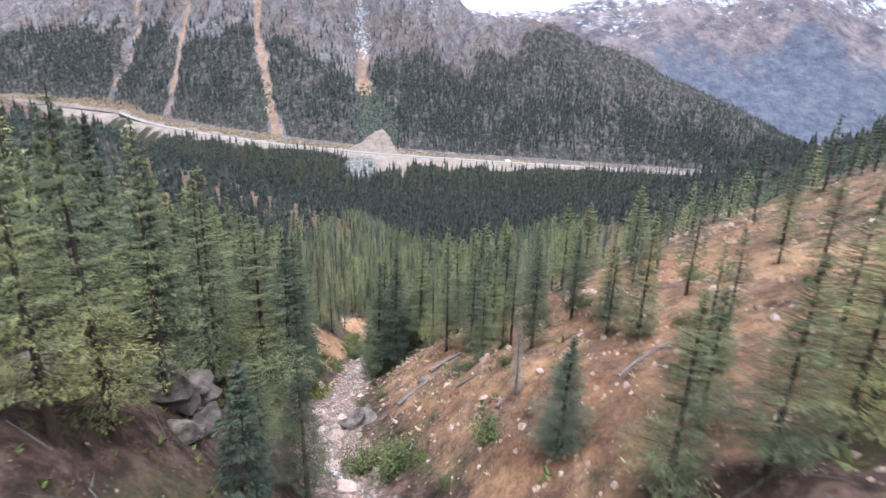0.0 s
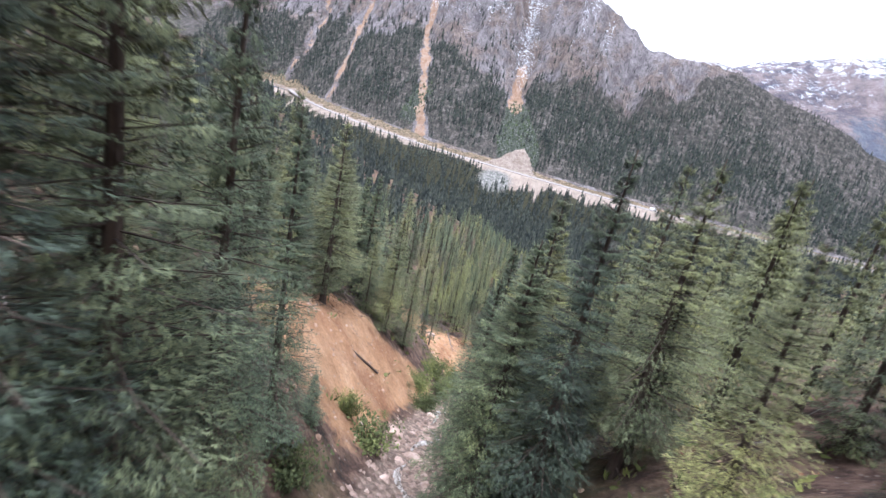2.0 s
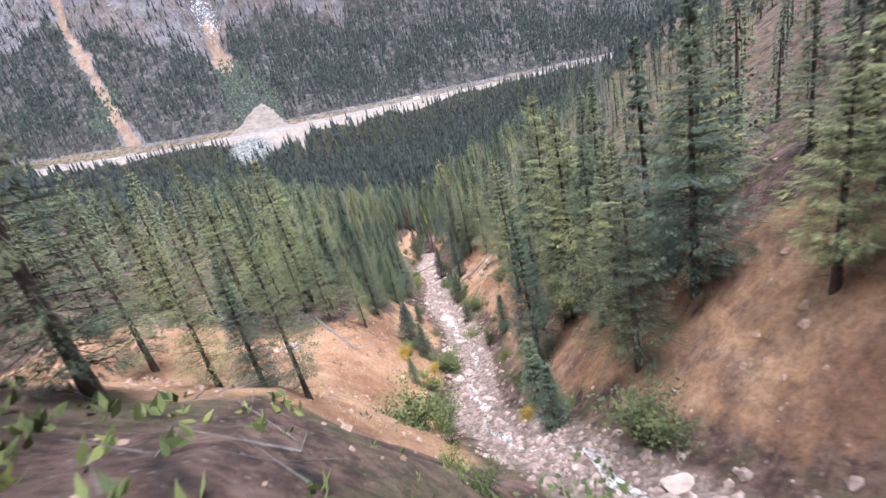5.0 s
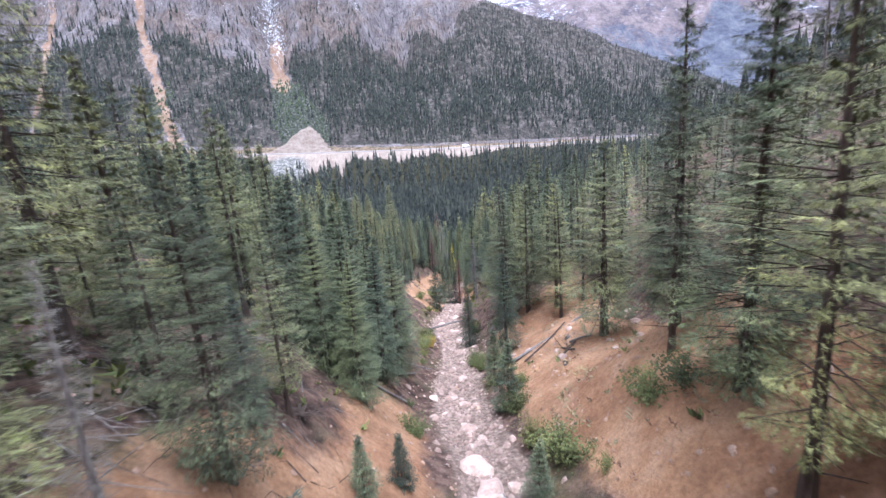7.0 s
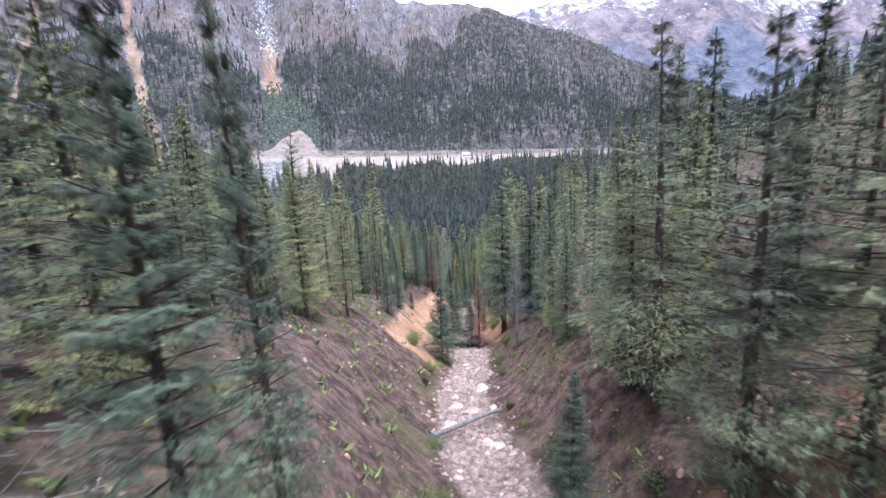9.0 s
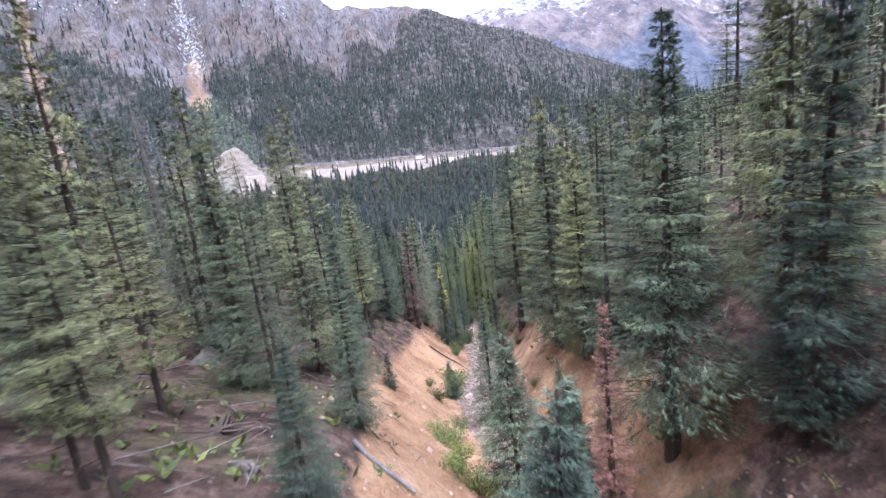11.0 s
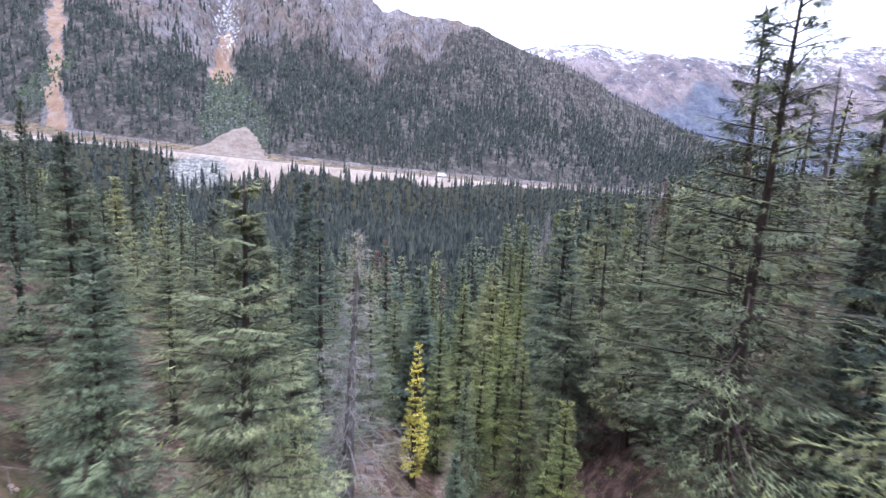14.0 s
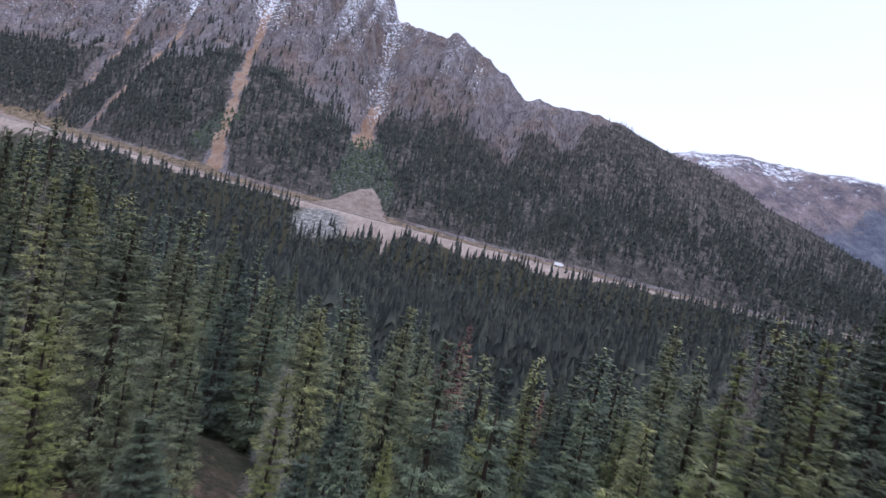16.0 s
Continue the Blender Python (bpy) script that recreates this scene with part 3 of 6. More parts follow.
def conifer(seed, height=15.0, reach=2.3, base=0.16, gap=0.46, per=6, twigs=7, wide=0.16, long=0.62, droop=0.25, gaps=0.08, shape=0.8, trunk_r=0.17, bare=False, lean=0.02, limbs=True, fan=0.66, twig=tuft):
    """Trunk with limbs, and a crown of needled twigs, foot at the origin."""
    r = random.Random(seed)
    wood, leaf = Soup(), Soup()
    n = 9
    bx, by = r.uniform(-lean, lean), r.uniform(-lean, lean)
    def axis(h):
        return Vector((bx * h * h / height, by * h * h / height, h))
    hs = [-0.5] + [height * k / n for k in range(1, n + 1)]
    wood.tube([axis(h) for h in hs], [max(0.015, trunk_r * (1 - max(h, 0) / height) ** 0.85 + (0.05 if h < 0 else 0)) for h in hs], 7)
    h = height * base * r.uniform(0.3, 0.6)
    while h < height * base:
        a = r.uniform(0, 6.283)
        e = axis(h)
        out = Vector((math.cos(a), math.sin(a), r.uniform(-0.5, 0.1)))
        wood.stick(e, e + out * r.uniform(0.5, 1.4), 0.025, 0.006)
        h += r.uniform(0.15, 0.4)
    h = height * base
    side_fat = [r.uniform(0.75, 1.2) for _ in range(8)]
    while h < height - 0.15:
        k = (h / height - base) / (1 - base)
        full = reach * (1 - k) ** shape * min(1.0, 0.5 + k * 3.0)
        count = per if k < 0.85 else max(3, per - 2)
        a0 = r.uniform(0, 6.283)
        for j in range(count):
            if r.random() < gaps:
                continue
            a = a0 + 6.283 * j / count + r.uniform(-0.35, 0.35)
            length = max(0.16, full * r.uniform(0.62, 1.12) * side_fat[int(a / 0.785) % 8])
            rise = 0.75 * k - droop * (1 - k) + r.uniform(-0.16, 0.12)
            out = Vector((math.cos(a), math.sin(a), 0))
            e = axis(h + r.uniform(-0.12, 0.12))
            def along(t):
                return e + out * (length * t) + Vector((0, 0, length * (rise * t - 0.30 * t * t + 0.22 * t**3)))
            tip = along(1)
            if limbs:
                wood.stick(e, tip, 0.012 + 0.014 * length * 0.5, 0.005)
            if bare:
                for q in range(3):
                    t = r.uniform(0.25, 1)
                    b0 = along(t)
                    wood.stick(b0, b0 + Vector((r.uniform(-1, 1), r.uniform(-1, 1), r.uniform(-0.6, 0.2))) * 0.35 * length, 0.008, 0.003)
            cross = Vector((-out.y, out.x, 0))
            m = max(2, int(round(twigs * (0.35 + 0.65 * length / reach))))
            for q in range(m):
                t = 0.18 + 0.82 * (q + r.uniform(0.2, 0.8)) / m
                sgn = 1 if (q + j) % 2 else -1
                off = length * fan * (1.2 - t) * r.random()
                p = along(t) + cross * (sgn * off) + Vector((0, 0, -0.25 * off))
                spread = r.uniform(0.45, 1.05) * (1.15 - 0.55 * t)
                d = (out * (1 - 0.35 * spread) + cross * (sgn * spread) + Vector((0, 0, r.uniform(-0.42, 0.12)))).normalized()
                side = d.cross(Vector((0, 0, 1))).normalized()
                side = (side + Vector((0, 0, r.uniform(-0.45, 0.45)))).normalized()
                twig(leaf, p, d, side, long * r.uniform(0.6, 1.15) * (0.55 + 0.45 * length / reach), wide * r.uniform(0.7, 1.25))
                if q % 2 == 0:
                    twig(leaf, p + Vector((0, 0, -0.05)), (out * 0.5 + Vector((0, 0, -0.8)) + cross * r.uniform(-0.4, 0.4)).normalized(), cross, long * r.uniform(0.5, 0.9), wide)
            twig(leaf, along(0.75), (tip - along(0.7)).normalized(), cross, min(length * 0.3 + 0.15, long * 1.3), wide)
        h += gap * r.uniform(0.75, 1.25)
    top = axis(height)
    for q in range(3):
        a = 2.1 * q
        twig(leaf, top - Vector((0, 0, 0.45)), (Vector((math.cos(a) * 0.15, math.sin(a) * 0.15, 1))).normalized(), Vector((-math.sin(a), math.cos(a), 0)), 0.45, 0.02)
    return wood, leaf


def tree_kind(name, label, category, group, wood_mat, leaf_mat, **shape):
    """A finished tree: an Empty with its trunk and crown, waiting to be copied."""
    wood, leaf = conifer(**shape)
    root = new(name)
    trunk = new("trunk", mesh_from("trunk", wood.v, wood.f, wood_mat))
    trunk.parent = root
    if leaf.f and leaf_mat:
        crown = new("crown", mesh_from("crown", leaf.v, leaf.f, leaf_mat))
        crown.parent = root
    tagged(root, label, category, group)
    root["tall"] = shape["height"]
    return root


KINDS = {}


def kinds():
    for k in range(5):
        KINDS["fir", k] = tree_kind("fir_tree", "tall green fir with drooping boughs on the gully slope", "tree", "conifers of the gully", BARK, FIR,
                                    seed=10 + k, height=12.0, reach=2.15 + 0.15 * k, base=(0.06, 0.2, 0.12, 0.26, 0.16)[k], per=6, gap=0.34 + 0.02 * k, droop=0.15 + 0.06 * k, twigs=68, gaps=0.06 + 0.03 * k, wide=0.021, long=0.25)
        KINDS["firlite", k] = tree_kind("fir_tree", "green fir standing among others on the slope", "tree", "conifers of the gully", BARK, FIR,
                                        seed=110 + k, height=12.0, reach=2.1 + 0.15 * k, base=(0.06, 0.2, 0.12, 0.26, 0.16)[k], per=6, gap=0.42, droop=0.22, twigs=40, gaps=0.06, shape=0.95, wide=0.034, long=0.32, limbs=False)
    for k in range(4):
        KINDS["spruce", k] = tree_kind("spruce_tree", "dense dark blue-green spruce with a narrow crown", "tree", "conifers of the gully", BARK, SPRUCE,
                                       seed=30 + k, height=12.0, reach=1.8 + 0.14 * k, base=(0.03, 0.06, 0.1, 0.14)[k], per=7, gap=0.33, droop=0.3, twigs=66, gaps=0.05, shape=0.9, wide=0.021, long=0.245)
        KINDS["sprucelite", k] = tree_kind("spruce_tree", "dark spruce standing among others on the slope", "tree", "conifers of the gully", BARK, SPRUCE,
                                           seed=130 + k, height=12.0, reach=1.85 + 0.14 * k, base=0.06, per=6, gap=0.4, droop=0.3, twigs=40, gaps=0.04, shape=0.9, wide=0.034, long=0.31, limbs=False)
    for k in range(2):
        KINDS["firfine", k] = tree_kind("fir_tree", "tall green fir with drooping boughs on the gully slope", "tree", "conifers of the gully", BARK, FIR,
                                        seed=210 + k, height=12.0, reach=2.2 + 0.3 * k, base=0.1 + 0.1 * k, per=6, gap=0.33, droop=0.2 + 0.1 * k, twigs=100, gaps=0.1, wide=0.016, long=0.19)
        KINDS["sprucefine", k] = tree_kind("spruce_tree", "dense dark blue-green spruce with a narrow crown", "tree", "conifers of the gully", BARK, SPRUCE,
                                           seed=230 + k, height=12.0, reach=1.9 + 0.2 * k, base=0.06, per=7, gap=0.33, droop=0.3, twigs=94, gaps=0.06, shape=0.9, wide=0.016, long=0.185)
    for k in range(3):
        KINDS["tall", k] = tree_kind("slender_fir", "slender fir with a bare lower trunk and thin crown", "tree", "conifers of the gully", BARK, FIR,
                                     seed=50 + k, height=12.0, reach=1.65 + 0.17 * k, base=0.30 - 0.08 * k, per=6, gap=0.38, droop=0.14, twigs=70, gaps=0.16, shape=0.75, trunk_r=0.13, wide=0.015, long=0.2)
    for k in range(3):
        KINDS["young", k] = tree_kind("young_spruce", "small dark green spruce growing by the creek bed", "tree", "young spruces by the creek", BARK, SPRUCE,
                                      seed=60 + k, height=5.0, reach=1.15, base=0.03, per=7, gap=0.2, droop=0.05, twigs=24, wide=0.024, long=0.2, trunk_r=0.06, shape=0.9)
    for k in range(4):
        KINDS["mid", k] = tree_kind("conifer", "green conifer among the trees of the lower forest", "tree", "conifers below the gully", BARK, (FIR, SPRUCE, FIR, SPRUCE)[k],
                                    seed=70 + k, height=12.0, reach=2.0, base=0.06, per=6, gap=0.42, droop=0.22, twigs=38, wide=0.034, long=0.31, gaps=0.06, shape=0.95, limbs=False)
    for k in range(4):
        KINDS["thin", k] = tree_kind("conifer", "conifer of the thick forest", "tree", "", BARK, (FIR, SPRUCE, FIR, SPRUCE)[k],
                                     seed=170 + k, height=12.0, reach=2.0, base=(0.08, 0.05, 0.16, 0.1)[k], per=6, gap=0.72, droop=0.25, twigs=6, wide=0.085, long=0.5, gaps=0.03, shape=1.0, limbs=False, twig=spray)
    KINDS["larch", 0] = tree_kind("larch_tree", "yellow-green larch with soft upright crown", "tree", "larches below the gully", BARK, LARCH,
                                  seed=80, height=12.0, reach=1.15, base=0.06, per=6, gap=0.36, droop=-0.1, twigs=36, wide=0.021, long=0.22)
    KINDS["gold", 0] = tree_kind("larch_tree", "slim bright yellow autumn larch", "tree", "", BARK, GOLD,
                                 seed=81, height=9.0, reach=0.9, base=0.1, per=5, gap=0.36, droop=-0.1, twigs=34, wide=0.021, long=0.2)
    KINDS["rust", 0] = tree_kind("dead_fir", "dead fir with rust-red needles", "tree", "dead red firs", BARK, RUST,
                                 seed=82, height=12.0, reach=1.3, base=0.1, per=6, gap=0.4, droop=0.3, twigs=22, gaps=0.15, wide=0.03, long=0.28)
    for k in range(2):
        KINDS["snag", k] = tree_kind("dead_snag", "bare grey dead conifer with thin broken limbs", "tree", "grey dead conifers", DEADBARK, GREYTWIG,
                                     seed=84 + k, height=12.0, reach=1.35, base=0.1, per=6, gap=0.36, droop=0.2, twigs=16, bare=True, gaps=0.2, wide=0.008, long=0.42)


kinds()
PLACED = []


def plant(kind, k, x, y, height, turn=0.0, wide=1.0, lean=(0, 0), z=None):
    src = KINDS[kind, k]
    s = height / src["tall"]
    zz = float(ground_z(x, y)) if z is None else z
    ob = copy_thing(src, pose(x, y, zz - 0.1, lean[0], lean[1], turn))
    ob.scale = (s * wide * 1.25, s * wide * 1.25, s)
    PLACED.append((x, y, 2.0 * s * wide))
    return ob


# where the camera flies, kept free of boughs
FLY = np.array([row[1:4] for row in PATH])
FLY = np.concatenate([FLY[:-1] + (FLY[1:] - FLY[:-1]) * k / 20 for k in range(20)])


def in_the_way(x, y, top, height, reach):
    d = np.hypot(FLY[:, 0] - x, FLY[:, 1] - y)
    room = np.clip((top - FLY[:, 2]) / height, 0, 1) * reach + 1.5
    return bool(np.any((d < room) & (FLY[:, 2] < top + 1.0)))


def key_trees():
    plant('firfine', 1, 6.2, 7.8, 4.8, 303, 1.00)
    plant('fir', 4, 7.9, 8.3, 5.1, 66, 1.00)
    plant('firfine', 0, 4.8, 8.5, 4.7, 309, 1.00)
    plant('fir', 3, -8.1, 8.5, 6.4, 320, 1.00)
    plant('fir', 4, 9.2, 9.2, 5.8, 33, 1.00)
    plant('fir', 4, -8.1, 10.1, 7.4, 6, 1.00)
    plant('fir', 3, 9.5, 10.9, 4.4, 132, 1.00)
    plant('young', 2, -5.8, 11.9, 4.7, 119, 1.00)
    plant('sprucefine', 1, 3.4, 12.0, 3.8, 240, 1.40)
    plant('fir', 4, 7.2, 12.3, 3.8, 281, 1.00)
    plant('fir', 3, -8.9, 13.6, 7.9, 203, 1.00)
    plant('firfine', 1, -4.8, 14.2, 5.8, 118, 1.00)
    plant('fir', 1, 11.5, 14.5, 3.5, 267, 1.00)
    plant('fir', 3, 9.1, 14.6, 3.2, 7, 1.00)
    plant('fir', 0, 6.7, 15.6, 4.5, 81, 1.00)
    plant('firfine', 0, -6.9, 15.7, 4.8, 21, 1.00)
    plant('snag', 1, 2.7, 16.0, 3.2, 15, 1.00)
    plant('fir', 2, 6.2, 17.2, 3.6, 242, 1.00)
    plant('tall', 2, 12.2, 17.4, 3.2, 198, 1.00)
    plant('fir', 3, 9.1, 17.5, 3.8, 202, 1.00)
    plant('fir', 4, -9.8, 18.0, 9.0, 227, 1.00)
    plant('firfine', 1, 3.7, 18.9, 4.7, 187, 1.00)
    plant('fir', 0, 6.7, 19.1, 3.9, 18, 1.00)
    plant('fir', 1, 5.6, 20.2, 4.0, 253, 1.00)
    plant('tall', 0, 3.0, 20.3, 4.9, 132, 1.00)
    plant('fir', 3, 14.3, 20.5, 3.7, 320, 1.00)
    plant('fir', 2, -10.7, 20.5, 10.7, 215, 1.00)
    plant('firfine', 0, -8.7, 20.9, 10.7, 197, 1.00)
    plant('fir', 4, 6.1, 22.4, 4.0, 179, 1.00)
    plant('fir', 4, 9.1, 22.7, 3.2, 299, 1.00)
    plant('fir', 3, 10.6, 23.7, 3.2, 299, 1.00)
    plant('sprucefine', 1, -10.2, 24.8, 3.9, 172, 1.00)
    plant('tall', 2, -11.9, 28.0, 8.4, 343, 1.00)
    plant('sprucefine', 1, -10.2, 28.5, 10.8, 357, 1.00)
    plant('fir', 2, 1.7, 28.7, 7.3, 277, 1.00)
    plant('tall', 2, 0.1, 29.5, 7.7, 291, 1.00)
    plant('firfine', 0, -10.0, 30.0, 11.7, 335, 1.00)
    plant('sprucefine', 0, -11.8, 31.2, 6.7, 145, 1.00)
    plant('sprucefine', 1, -10.3, 32.2, 11.9, 45, 0.65)
    plant('sprucefine', 0, -12.4, 33.4, 7.1, 34, 1.00)
    plant('fir', 3, 3.0, 34.3, 5.7, 212, 1.00)
    plant('fir', 0, 4.9, 34.8, 4.6, 22, 1.00)
    plant('sprucefine', 0, -11.3, 35.7, 9.0, 193, 0.80)
    plant('sprucefine', 0, -12.8, 35.7, 3.2, 282, 1.00)
    plant('fir', 2, -23.6, 36.6, 13.0, 258, 1.00)
    plant('sprucefine', 1, -14.5, 37.6, 3.6, 18, 1.00)
    plant('sprucefine', 0, -4.3, 38.3, 10.7, 3, 1.00)
    plant('young', 0, -11.6, 38.6, 2.0, 55, 1.00)
    plant('sprucefine', 0, -5.9, 39.3, 9.7, 101, 1.20)
    plant('tall', 1, -14.0, 39.5, 4.6, 149, 1.00)
    plant('firfine', 0, -15.7, 39.7, 4.8, 134, 1.00)
    plant('fir', 1, -1.8, 39.9, 6.4, 353, 1.00)
    plant('firfine', 0, -5.6, 41.0, 11.0, 173, 1.00)
    plant('fir', 2, -3.3, 41.3, 7.6, 184, 1.00)
    plant('fir', 1, -16.8, 42.0, 5.5, 193, 1.00)
    plant('firfine', 1, -5.0, 44.2, 8.5, 235, 1.00)
    plant('fir', 4, -1.9, 46.1, 11.1, 197, 1.00)
    plant('fir', 4, -18.4, 46.2, 6.7, 348, 1.00)
    plant('fir', 4, -34.7, 47.1, 13.0, 52, 1.00)
    plant('firfine', 0, -6.7, 49.9, 10.6, 259, 1.00)
    plant('fir', 2, -18.1, 50.7, 11.0, 220, 1.00)
    plant('fir', 1, -20.6, 51.0, 7.5, 154, 1.00)
    plant('fir', 3, 4.3, 52.6, 9.7, 132, 1.00)
    plant('tall', 2, -21.7, 53.6, 7.5, 155, 1.00)
    plant('fir', 4, -2.0, 55.0, 10.5, 173, 1.00)
    plant('sprucefine', 0, -7.9, 55.3, 12.8, 212, 1.00)
    plant('fir', 4, -22.8, 56.2, 7.7, 161, 1.00)
    plant('tall', 0, -21.1, 56.3, 10.5, 192, 1.00)
    plant('firfine', 0, -5.7, 56.3, 12.5, 301, 1.00)
    plant('fir', 1, 3.7, 56.4, 10.0, 30, 1.00)
    plant('firfine', 0, -17.8, 56.7, 5.8, 238, 1.00)
    plant('firfine', 0, -16.1, 57.1, 8.8, 347, 1.00)
    plant('fir', 2, -25.3, 57.6, 9.2, 311, 1.00)
    plant('fir', 2, -31.4, 57.7, 12.5, 250, 1.00)
    plant('fir', 0, 7.0, 58.2, 10.5, 301, 1.00)
    plant('fir', 0, -49.0, 58.4, 12.5, 346, 1.00)
    plant('fir', 0, 1.9, 59.2, 10.5, 189, 1.00)
    plant('fir', 2, -0.0, 59.3, 13.0, 321, 1.00)
    plant('firfine', 1, -17.3, 59.6, 6.1, 152, 1.00)
    plant('firfine', 0, -15.3, 59.7, 6.9, 307, 1.00)
    plant('fir', 2, -26.9, 60.0, 11.5, 90, 1.00)
    plant('spruce', 2, -20.7, 60.2, 9.5, 94, 1.00)
    plant('snag', 1, -2.3, 61.4, 12.5, 189, 1.00)
    plant('fir', 4, -32.7, 61.6, 12.5, 135, 1.00)
    plant('fir', 2, -22.9, 61.9, 10.3, 193, 1.00)
    plant('fir', 0, -29.1, 62.6, 12.5, 13, 1.00)
    plant('fir', 4, -31.3, 63.1, 11.5, 350, 1.00)
    plant('fir', 1, -25.8, 63.5, 7.9, 158, 1.00)
    plant('fir', 4, 7.9, 63.9, 10.5, 113, 1.00)
    plant('tall', 2, 1.9, 67.1, 11.5, 137, 1.00)
    plant('fir', 1, -26.0, 67.4, 11.5, 167, 1.00)
    plant('fir', 1, -32.1, 68.4, 11.5, 347, 1.00)
    plant('fir', 3, -45.7, 72.1, 11.5, 332, 1.00)
    plant('fir', 0, 19.1, 73.4, 10.0, 52, 1.00)
    plant('tall', 2, -16.7, 73.8, 5.7, 164, 1.00)
    plant('fir', 2, -6.4, 74.0, 7.4, 345, 1.00)
    plant('young', 0, -9.2, 75.4, 3.0, 224, 1.00)
    plant('fir', 1, -5.7, 76.2, 7.7, 40, 1.00)
    plant('fir', 2, -19.8, 76.3, 5.5, 332, 1.00)
    plant('fir', 1, -5.3, 78.5, 8.3, 291, 1.00)
    plant('young', 1, -8.7, 78.6, 3.7, 138, 1.00)
    plant('fir', 1, -3.4, 79.8, 6.9, 61, 1.00)
    plant('fir', 0, -4.7, 82.1, 10.7, 271, 1.00)
    plant('fir', 4, -25.3, 84.1, 9.0, 93, 1.00)
    plant('tall', 1, -0.3, 86.1, 6.4, 301, 1.00)
    plant('spruce', 1, -3.4, 86.9, 7.0, 215, 1.00)
    plant('young', 1, -13.7, 87.7, 2.0, 265, 1.00)
    plant('fir', 2, -3.1, 88.6, 12.5, 237, 1.00)
    plant('fir', 3, -38.4, 89.8, 14.0, 290, 1.00)
    plant('tall', 1, -20.5, 92.1, 6.9, 79, 1.00)
    plant('fir', 1, -22.7, 92.4, 9.9, 2, 1.00)
    plant('tall', 2, -16.0, 93.4, 5.9, 222, 1.00)
    plant('tall', 2, -18.2, 93.7, 6.2, 113, 1.00)
    plant('tall', 0, -25.2, 93.8, 8.5, 233, 1.00)
    plant('tall', 2, -19.9, 95.3, 6.5, 174, 1.00)
    plant('snag', 0, -16.3, 95.4, 4.1, 34, 1.00)
    plant('fir', 4, 0.1, 96.0, 8.5, 146, 1.00)
    plant('firfine', 0, -15.1, 97.3, 6.8, 125, 1.00)
    plant('fir', 0, -29.7, 97.7, 9.7, 17, 1.00)
    plant('fir', 4, -16.8, 99.2, 5.2, 101, 1.00)
    plant('sprucefine', 0, -15.3, 99.9, 3.8, 6, 1.00)
    plant('young', 1, -12.8, 99.9, 2.0, 61, 1.00)
    plant('young', 0, -11.8, 101.3, 2.0, 257, 1.00)
    plant('tall', 1, -14.8, 101.3, 5.8, 122, 1.00)
    plant('young', 2, -7.4, 101.5, 2.4, 10, 1.00)
    plant('tall', 2, -16.5, 101.6, 6.0, 274, 1.00)
    plant('fir', 3, -20.6, 102.1, 12.5, 27, 1.00)
    plant('fir', 4, 1.3, 102.9, 4.4, 58, 1.00)
    plant('fir', 2, -1.0, 104.6, 11.5, 64, 1.00)
    plant('fir', 3, 3.2, 105.8, 12.5, 31, 1.00)
    plant('firfine', 0, -16.4, 109.5, 4.3, 113, 1.00)
    plant('sprucefine', 1, -13.5, 109.7, 8.2, 62, 1.00)
    plant('young', 2, -6.4, 109.8, 3.8, 61, 1.00)
    plant('snag', 0, -14.9, 110.8, 3.9, 122, 1.00)
    plant('fir', 2, -0.3, 112.3, 10.9, 65, 1.20)
    plant('fir', 0, -16.7, 112.4, 5.3, 249, 1.00)
    plant('young', 1, -6.2, 114.0, 3.6, 127, 1.00)
    plant('tall', 1, -14.6, 114.3, 3.2, 316, 1.00)
    plant('sprucefine', 1, -11.7, 114.7, 8.4, 26, 1.00)
    plant('fir', 3, 4.7, 115.8, 5.7, 165, 1.00)
    plant('firfine', 0, -14.3, 116.2, 6.8, 28, 1.00)
    plant('sprucefine', 1, -13.0, 118.3, 8.1, 23, 1.00)
    plant('fir', 0, 3.9, 118.9, 6.1, 25, 1.00)
    plant('sprucefine', 0, -4.2, 119.4, 7.5, 247, 1.00)
    plant('snag', 0, 18.4, 119.9, 11.5, 44, 1.00)
    plant('tall', 2, 0.2, 120.5, 9.4, 257, 1.00)
    plant('fir', 3, 3.8, 121.5, 8.3, 161, 1.00)
    plant('tall', 0, 2.3, 121.6, 8.6, 161, 1.00)
    plant('sprucefine', 0, -11.2, 121.8, 9.6, 179, 0.50)
    plant('fir', 3, 0.5, 122.3, 9.5, 331, 1.00)
    plant('fir', 3, -28.2, 123.1, 11.5, 300, 1.00)
    plant('fir', 2, -1.2, 124.2, 10.4, 184, 1.00)
    plant('fir', 2, -2.5, 125.7, 10.6, 97, 1.00)
    plant('fir', 2, -33.8, 126.3, 12.5, 219, 1.00)
    plant('sprucefine', 0, -5.6, 127.7, 5.7, 65, 1.00)
    plant('fir', 4, -1.5, 130.9, 12.2, 1, 1.00)
    plant('spruce', 3, -25.1, 134.2, 12.5, 40, 1.00)
    plant('tall', 2, -12.8, 147.6, 7.4, 91, 1.00)
    plant('snag', 0, -1.1, 149.7, 8.5, 191, 1.00)
    plant('spruce', 3, 1.7, 150.1, 8.5, 309, 1.00)
    plant('fir', 4, 2.6, 152.5, 9.5, 194, 1.00)
    plant('young', 2, -6.3, 153.3, 6.5, 22, 1.00)
    plant('tall', 0, -12.9, 154.6, 5.9, 190, 1.00)
    plant('sprucefine', 1, -10.3, 155.5, 3.6, 359, 1.20)
